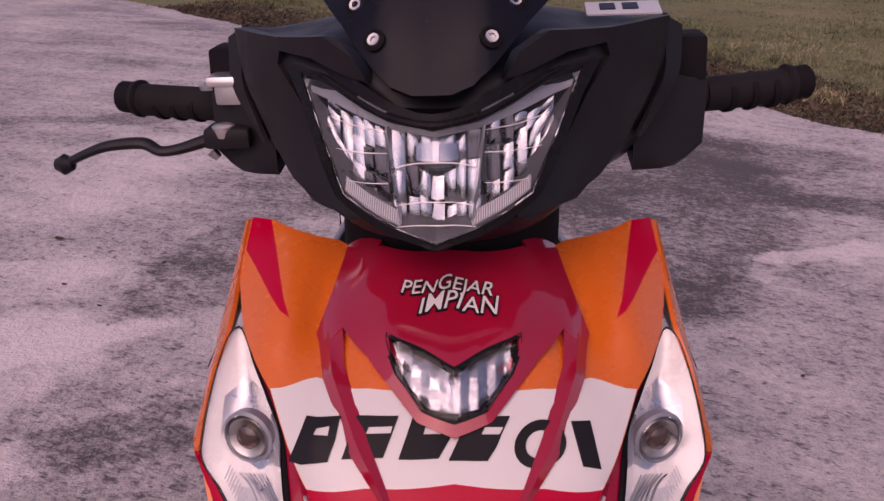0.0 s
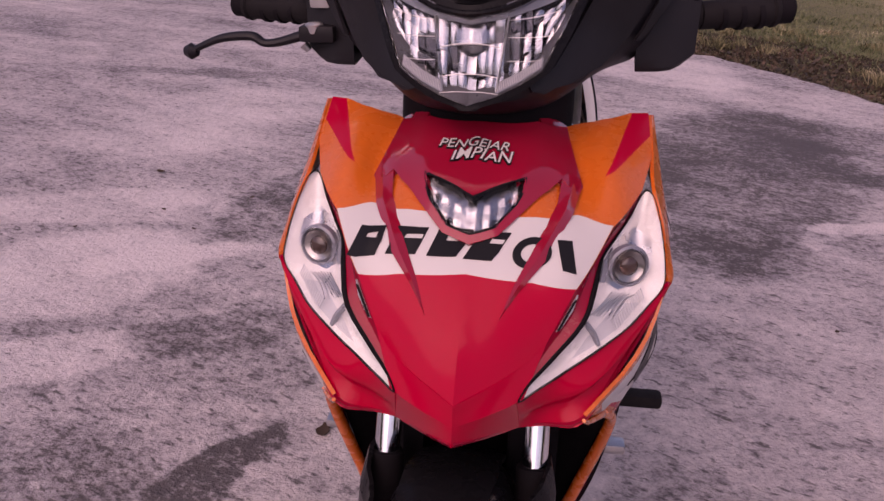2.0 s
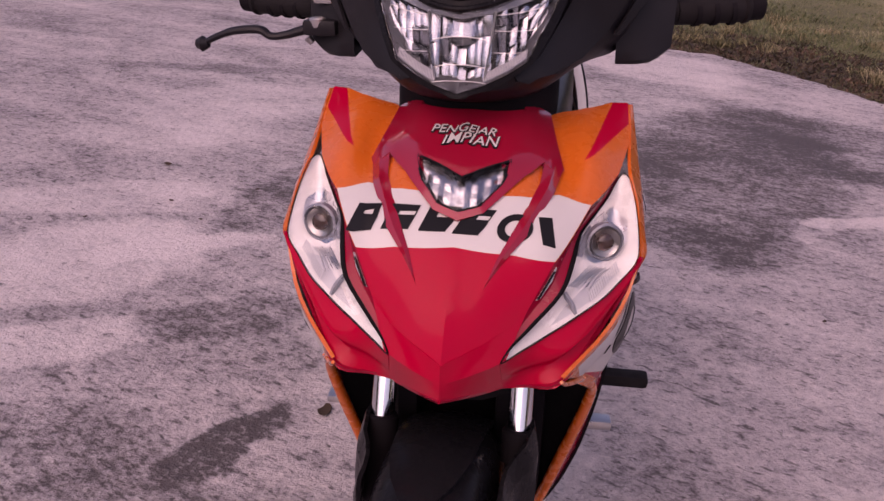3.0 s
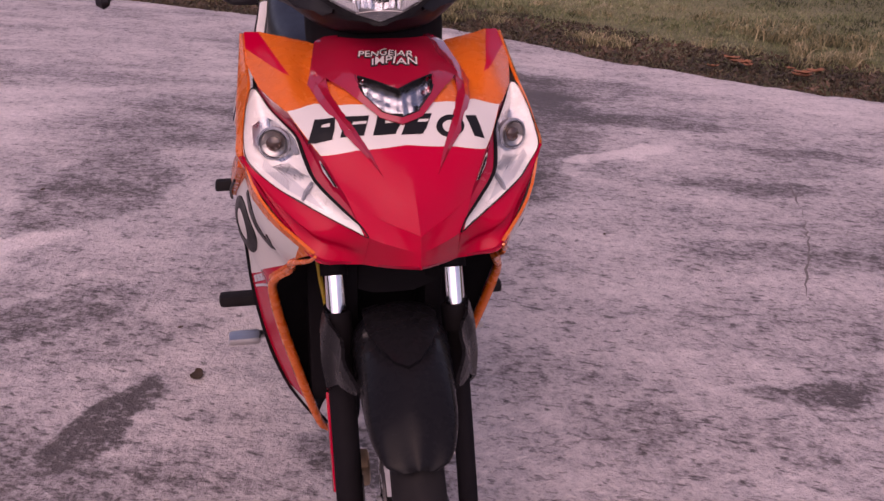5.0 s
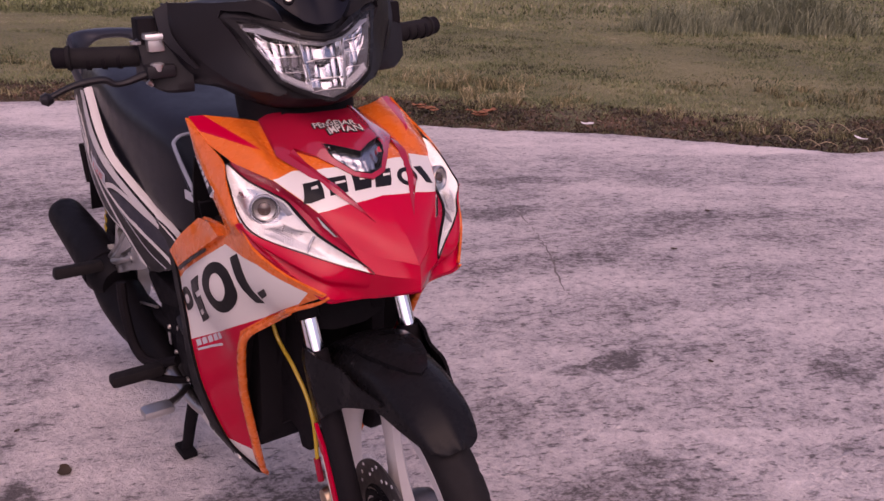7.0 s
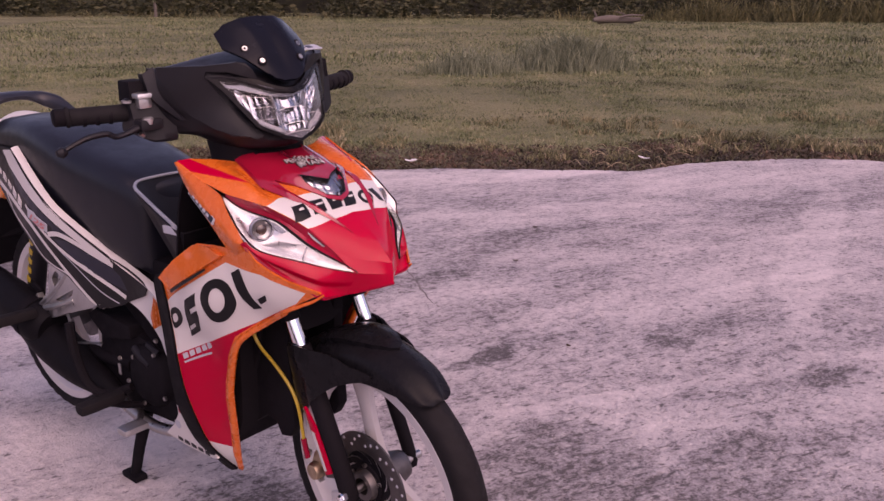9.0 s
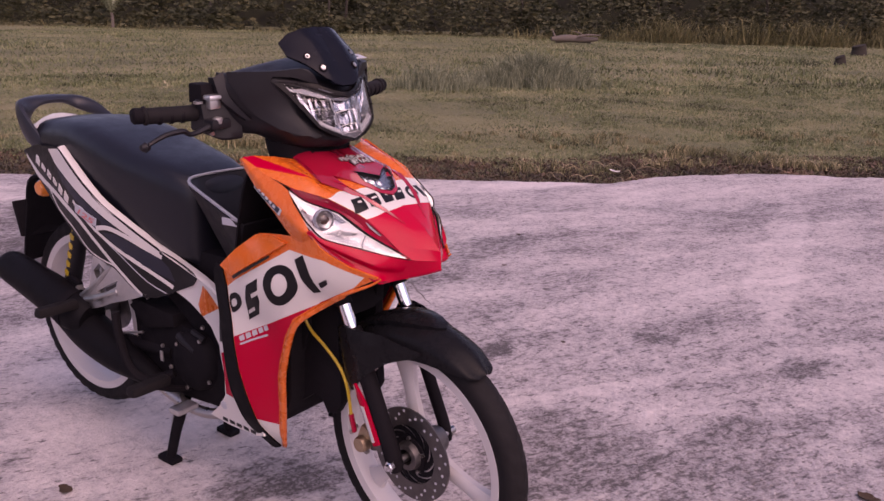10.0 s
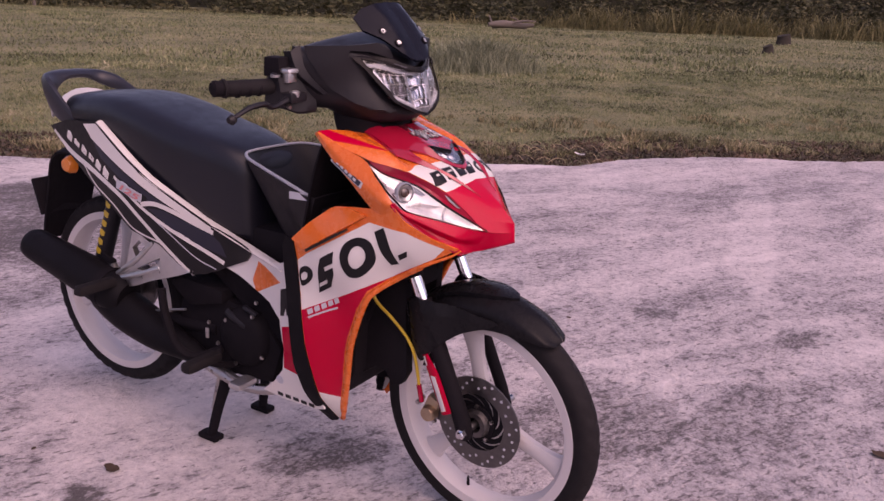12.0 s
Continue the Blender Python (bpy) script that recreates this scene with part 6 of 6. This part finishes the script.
# ---- painted marks ----
def mark(name, outline, surf, mat, parent, lift, out, holes=(), label="", step=0.012):
    return part(name, sheet(outline, surf, step, 0.0012, out, holes=holes, lift=lift), mat, parent, label)


def oval(cx, cz, rx, rz, slant=0.0, n=28):
    return [(cx + rx * math.cos(k * math.tau / n) + slant * rz * math.sin(k * math.tau / n), cz + rz * math.sin(k * math.tau / n)) for k in range(n)]


# black sponsor blocks across the front cowl
for outline, slits in (([(-0.118, 0.804), (-0.107, 0.827), (-0.082, 0.83), (-0.089, 0.811)], [[(-0.101, 0.821), (-0.099, 0.824), (-0.089, 0.826), (-0.09, 0.822)]]),
                       ([(-0.079, 0.813), (-0.07, 0.831), (-0.04, 0.832), (-0.05, 0.815)], [[(-0.063, 0.824), (-0.061, 0.827), (-0.044, 0.828), (-0.045, 0.825)]]),
                       ([(-0.039, 0.815), (-0.029, 0.833), (0.004, 0.832), (-0.011, 0.816)], [[(-0.022, 0.825), (-0.02, 0.829), (-0.006, 0.829), (-0.01, 0.825)]]),
                       ([(-0.004, 0.815), (0.012, 0.832), (0.04, 0.832), (0.023, 0.815)], [[(0.019, 0.825), (0.022, 0.828), (0.035, 0.828), (0.032, 0.825)]])):
    mark("sponsor_mark", outline, on_cowl, BLACKINK, cowl, 0.0012, (0, -1, 0), slits, "black sponsor block", .008)
mark("sponsor_mark", oval(.0605, .820, .0185, .0098, .15), on_cowl, BLACKINK, cowl, .0012, (0, -1, 0), [oval(.0605, .820, .0105, .0058, .15)], "black sponsor ring", .008)
mark("sponsor_mark", [(0.084, 0.828), (0.098, 0.827), (0.103, 0.805), (0.09, 0.809)], on_cowl, BLACKINK, cowl, .0012, (0, -1, 0), (), "black sponsor block", .008)

# black sponsor blocks along both leg shields
for s in SIDES:
    f = flank(SIDE, s)
    leg = [o for o in bike.children if o.name.startswith("leg_shield") and (o.data.vertices[0].co.x > 0) == (s > 0)][0]
    ring = [(.657, .645), (.646, .677), (.616, .694), (.590, .686), (.582, .655), (.596, .627), (.622, .604), (.646, .606)]
    hole = [(.637, .645), (.630, .667), (.616, .676), (.604, .670), (.601, .655), (.608, .638), (.622, .625), (.633, .627)]
    mark("sponsor_mark", rounded(ring, 4), f, BLACKINK, leg, .0012, (s, 0, 0), [rounded(hole, 4)], "black sponsor block")
    mark("sponsor_mark", [(.583, .710), (.563, .722), (.556, .700), (.551, .677), (.543, .642), (.559, .638), (.568, .661)], f, BLACKINK, leg, .0012, (s, 0, 0))
    mark("sponsor_mark", [(.538, .652), (.520, .6635), (.518, .676), (.538, .664)], f, BLACKINK, leg, .0012, (s, 0, 0))
    mark("sponsor_mark", [(0.728, 0.546), (0.719, 0.6), (0.709, 0.633), (0.674, 0.655), (0.677, 0.602), (0.693, 0.568)], f, BLACKINK, leg, .0012, (s, 0, 0),
         [[(0.699, 0.615), (0.673, 0.63), (0.674, 0.62), (0.699, 0.605)], [(0.723, 0.57), (0.697, 0.586), (0.7, 0.576), (0.725, 0.56)]])
    mark("sponsor_mark", rounded([(.770, .594), (.752, .606), (.737, .600), (.738, .582), (.752, .565), (.768, .558)], 3), f, BLACKINK, leg, .0012, (s, 0, 0), [rounded([(.767, .584), (.755, .592), (.750, .587), (.754, .576), (.766, .570)], 3)])
    for k in range(5):
        y = .757 - .0155 * k
        mark("caption_bar", [(y, .489 + .0085 * k), (y - .011, .4955 + .0085 * k), (y - .009, .507 + .0085 * k), (y + .002, .5005 + .0085 * k)], f, GREYINK, leg, .0012, (s, 0, 0))
    mark("caption_bar", band([(.758, .482), (.725, .499), (.69, .515)], .004), f, GREYINK, leg, .0012, (s, 0, 0))
    ear = lambda y, z: Vector((s * (.1945 + .30 * (.845 - z)), y, z))
    part("stripe_sticker", sheet(band([(.695, .847), (.652, .824), (.611, .803)], .014, .012), ear, .01, .008, (s, 0, 0)), GREYINK, bike)
    part("stripe_sticker", sheet(band([(.691, .845), (.652, .824), (.615, .805)], .0105, .009), ear, .01, .002, (s, 0, 0), lift=.0012), NAVY, bike)
    for k in range(5):
        a, b = Vector((.682, .840)).lerp(Vector((.622, .8085)), (k + .1) / 5), Vector((.682, .840)).lerp(Vector((.622, .8085)), (k + .7) / 5)
        part("sticker_bar", sheet(band([tuple(a), tuple(b)], .0045), ear, .01, .002, (s, 0, 0), lift=.0024), GREYINK, bike)
    # side and tail cover marks
    g = flank(REAR, s)
    mark("sponsor_mark", [(.871, .512), (.845, .522), (.842, .492), (.830, .496), (.834, .460), (.845, .456), (.850, .476), (.856, .452), (.868, .449)], g, BLACKINK, bike, .0012, (s, 0, 0))
    for k in range(5):
        y = .905 - .024 * k
        mark("maker_bar", [(y, .2265 - .0008 * k), (y - .016, .2255 - .0008 * k), (y - .016, .2345 - .0008 * k), (y, .2355 - .0008 * k)], g, BLACKINK, bike, .0012, (s, 0, 0))
    mark("cover_dimple", oval(.892, .272, .011, .011), g, GREYINK, bike, .0012, (s, 0, 0))
    lo, hi = Vector((1.640, .780)), Vector((1.425, .697))
    for k in range(6):
        a, b = lo.lerp(hi, (k + .1) / 6), lo.lerp(hi, (k + .75) / 6)
        w = (.012, .008, .010, .008, .012, .014)[k]
        n = Vector((-.35, .94)) * w
        mark("model_bar", [tuple(a - n), tuple(a + n * .8), tuple(b + n * .2), tuple(b - n * 1.1)], g, WHITE, bike, .0066, (s, 0, 0))
    lo, hi = Vector((1.402, .684)), Vector((1.305, .659))
    mark("size_plate", [tuple(lo + Vector((0, -.012))), tuple(lo + Vector((-.004, .011))), tuple(hi + Vector((0, .011))), tuple(hi + Vector((.006, -.011)))], g, GREYINK, bike, .0062, (s, 0, 0))

# slogan on the shield
def letters(word, x, z, width, slope, lift, grow, place=None):
    """The word as one small mesh a letter: brushed and a little out of line on the shield, or set straight by place(u, h)."""
    cu = bpy.data.curves.new("slogan", "FONT")
    cu.body, cu.size, cu.shear, cu.offset, cu.resolution_u = word, 1.0, 0.25, 0.0, 3
    ob = bpy.data.objects.new("slogan", cu)
    scene.collection.objects.link(ob)
    spans, found = [], []
    for k in range(len(word)):
        cu.body = word[:k + 1]
        cu.offset = 0.0
        bpy.context.view_layer.update()
        me = bpy.data.meshes.new_from_object(ob.evaluated_get(bpy.context.evaluated_depsgraph_get()))
        spans.append(max(v.co.x for v in me.vertices))
        bpy.data.meshes.remove(me)
    r = random.Random(word)
    scale = width / spans[-1]
    for k, ch in enumerate(word):
        cu.body, cu.offset = ch, grow
        bpy.context.view_layer.update()
        me = bpy.data.meshes.new_from_object(ob.evaluated_get(bpy.context.evaluated_depsgraph_get()))
        bm = bmesh.new()
        bm.from_mesh(me)
        bpy.data.meshes.remove(me)
        bmesh.ops.remove_doubles(bm, verts=bm.verts[:], dist=1e-5)
        bmesh.ops.subdivide_edges(bm, edges=[e for e in bm.edges if e.calc_length() > .25], cuts=2)
        right = max(v.co.x for v in bm.verts) - grow
        drop, tilt, tall = (0, 0, 1) if place else (r.uniform(-.05, .05), r.uniform(-.08, .08), r.uniform(.92, 1.12))
        for v in bm.verts:
            u = (v.co.x - right + spans[k] - tilt * (v.co.y - .35)) * scale
            h = (v.co.y * tall + drop + tilt * (v.co.x - right / 2)) * scale
            v.co = place(u, h * SQUASH) if place else on_shield(x + u, z + h * SQUASH + slope * u) + Vector((0, -.72, .69)) * lift
        found.append(bm)
    bpy.data.objects.remove(ob)
    return found


SQUASH = 0.40
for word, x, z, w in (("PENGEJAR", -.0425, .8818, .0735), ("IMPIAN", -.0285, .8752, .0645)):
    for bm in letters(word, x, z, w, -.004, .0062, .07):
        part("letter_outline", bm, BLACKINK, shield)
    for bm in letters(word, x, z, w, -.004, .0086, .005):
        part("letter", bm, WHITE, shield, "white brushed letter of the slogan")
# engine size on the tail covers
for s in SIDES:
    g, lo, hi = flank(REAR, s), Vector((1.396, .6745)), Vector((1.311, .651))
    start, way = (lo, (hi - lo).normalized()) if s < 0 else (hi, (lo - hi).normalized())
    across = Vector((-.25, .97)) if s < 0 else Vector((-.24, .97))
    for bm in letters("125", 0, 0, .084, 0, 0, .03, lambda u, h: g(*(start + way * u + across * h)) + Vector((s * .0079, 0, 0))):
        part("digit", bm, CORAL, bike, "coral digit of the engine size")
# emblem on the handlebar cowl
badge = part("emblem_plate", block((.062, .030, .002), (.150, .745, 1.0815), .0008, Matrix.Rotation(radians(12), 4, "X")), GREYINK, bike, "silver emblem sticker", m=STEER)
for x in (.137, .156):
    part("emblem_bar", block((.013, .014, .001), (x, .7455, 1.0832), 0, Matrix.Rotation(radians(12), 4, "X")), NAVY, badge, m=STEER)

# ---- litter on the slab and the field ----
def litter(name, at, size, mat, label, category, seed, bend=0.4):
    """A curled dry leaf or scrap: a small bent sheet."""
    r = random.Random(seed)
    a = r.uniform(0, math.tau)
    pts = [(math.cos(k * math.tau / 14) * size * (0.75 + 0.35 * r.random()), math.sin(k * math.tau / 14) * size * 0.55 * (0.7 + 0.5 * r.random())) for k in range(14)]

    def surf(u, v):
        return Vector((u * math.cos(a) - v * math.sin(a), u * math.sin(a) + v * math.cos(a), 0.004 + bend * (v * v + 0.4 * u * u) / size))
    ob = part(name, sheet(pts, surf, size * 0.3, 0.0015, (0, 0, 1)), mat, None)
    ob.matrix_world = Matrix.Translation(at)
    return tagged(ob, label, category)


DRYLEAF = plastic("dry_leaf_brown", (0.055, 0.035, 0.022), 0.8, 120, 0.3)
PAPER = plastic("white_scrap", (0.62, 0.60, 0.60), 0.7, 90, 0.3)
RUST = plastic("rusty_leaf", (0.24, 0.10, 0.055), 0.8, 120, 0.3)
litter("dry_leaf", (-0.347, 1.262, 0), 0.026, DRYLEAF, "curled dark dry leaf lying on the concrete", "leaf", 3)
litter("dry_leaf", (0.908, -0.379, 0), 0.03, DRYLEAF, "curled dark dry leaf lying on the concrete", "leaf", 4)
for k, (x, y, q) in enumerate(((-1.398, 2.834, .022), (-0.95, 2.62, .012), (-1.22, 2.45, .010), (-1.05, 2.30, .010), (-1.45, 2.25, .009), (2.05, 1.45, .014), (1.35, 0.75, .010), (2.6, 1.7, .016), (0.95, 1.9, .010), (-0.4, 1.5, .008))):
    litter("grit_clump", (x, y, 0), q, DRYLEAF, "small dark clump of dirt on the concrete", "dirt", 20 + k, 0.7)
litter("paper_scrap", (3.56, 3.41, -0.005), 0.05, PAPER, "crumpled white scrap at the slab's edge", "litter", 7, 0.8)
litter("paper_scrap", (4.72, 2.10, 0.01), 0.05, PAPER, "crumpled white scrap at the slab's edge", "litter", 8, 0.8)
r4 = random.Random(31)
for cx, cy in ((3.2, 4.05), (2.79, 4.30)):
    for k in range(7):
        litter("fallen_leaf", (cx + r4.uniform(-.16, .16), cy + r4.uniform(-.12, .12), 0.0 + r4.uniform(0, .03)), r4.uniform(.03, .06), RUST, "rust-brown fallen leaf on the grass edge", "leaf", 60 + k, 0.9)
STRAW = plastic("pale_straw", (0.36, 0.28, 0.18), 0.8, 120, 0.2)
for k in range(22):
    x, y = 4.75 + r4.uniform(-.5, .6), 2.35 + r4.uniform(-.5, .4)
    d = r4.uniform(0, math.tau)
    L = r4.uniform(.07, .2)
    tagged(part("straw_stalk", tube([(x, y, -.01), (x + math.cos(d) * L * .5, y + math.sin(d) * L * .5, .022), (x + math.cos(d) * L, y + math.sin(d) * L, .0)], [.0024, .0026, .0014], 6, 4), STRAW, None),
           "bent pale straw stalk beside the slab", "straw")

# far side of the field
WOODGREY = plastic("weathered_wood", (0.125, 0.105, 0.092), 0.9, 30, 0.6)
log = part("fallen_log", tube([(0, 0, .25), (.9, .1, .30), (1.9, 0, .26), (2.6, -.1, .30)], [.11, .21, .15, .10], 12, 5), WOODGREY, None)
log.matrix_world = pose(29.2, 16.2, 0, 0, 0, -48)
log.scale = (.72, .72, .72)
tagged(log, "grey fallen log before the bushes", "log")
part("limb", tube([(.3, .25, .12), (1.2, .35, .16), (2.3, .2, .10)], [.09, .08, .05], 8, 4), WOODGREY, log)
part("limb", tube([(1.4, -.2, .40), (2.0, -.3, .52), (2.7, -.25, .50)], [.07, .06, .03], 8, 4), WOODGREY, log)
part("limb", tube([(1.9, 0, .35), (1.6, .1, .60), (1.2, .05, .70)], [.06, .04, .02], 8, 4), WOODGREY, log)
part("branch_stub", tube([(.2, 0, .30), (.1, .1, .62), (.0, .1, .75)], [.07, .05, .03], 8, 4), WOODGREY, log)
for x, y, q in ((33.0, 5.6, .34), (25.5, 4.7, .20)):
    st = part("tree_stump", tube([(0, 0, -.05), (.02, 0, q * .5), (0, .03, q)], [q * .9, q * .75, q * .7], 12, 4), plastic("dark_stump_wood", (0.03, 0.025, 0.02), 0.9, 40, 0.5), None)
    st.matrix_world = pose(x, y, 0)
    tagged(st, "low dark tree stump in the grass", "stump")


def palm(t, d, h, seed):
    """A young palm: short trunk and arching fronds of narrow leaflets."""
    r = random.Random(seed)
    base = far_point(t, d)
    root = thing("young_palm", base, "young palm with arching fronds among the bushes", "palm")
    part("trunk", tube([(0, 0, 0), (.03, 0, h * .3), (0, .02, h * .45)], [.09, .07, .05], 8, 4), WOODGREY, root)
    for k in range(9):
        a = k * math.tau / 9 + r.uniform(-.2, .2)
        bm = bmesh.new()
        spine = []
        for j in range(15):
            q = j / 14
            spine.append(bm.verts.new((math.cos(a) * h * .7 * q, math.sin(a) * h * .7 * q, h * (.45 + .55 * math.sin(q * 2.3)))))
        for j in range(14):
            q = j / 13
            n = Vector((-math.sin(a), math.cos(a), -.35)) * h * .16 * math.sin(.3 + q * 2.6)
            for sgn in (-1, 1):
                m = Vector((n.x * sgn, n.y * sgn, n.z))
                tip = spine[j].co + m + Vector((math.cos(a), math.sin(a), 0)) * .04 * h
                bm.faces.new((spine[j], spine[j + 1], bm.verts.new(tip)))
        part("frond", bm, TUFTM, root)


palm(-13.2, -0.3, 1.5, 3)
palm(-22.5, 0.4, 1.2, 5)
BARK = plastic("dark_bark", (0.05, 0.042, 0.036), 0.9, 30, 0.6)
for k, (t, d) in enumerate(((-3.6, 1.6), (-2.8, 2.2), (6.0, 3.5), (-9.5, 2.6), (13.0, 3.4), (18.5, 3.0))):
    tr = part("bare_trunk", tube([far_point(t, d), far_point(t + .15, d, 1.6), far_point(t - .2, d + .1, 3.4), far_point(t + .4, d, 5.2)], [.07, .055, .045, .03], 8, 4), BARK, None)
    tagged(tr, "thin grey tree trunk among the bushes", "tree trunk", "thin trunks along the field")
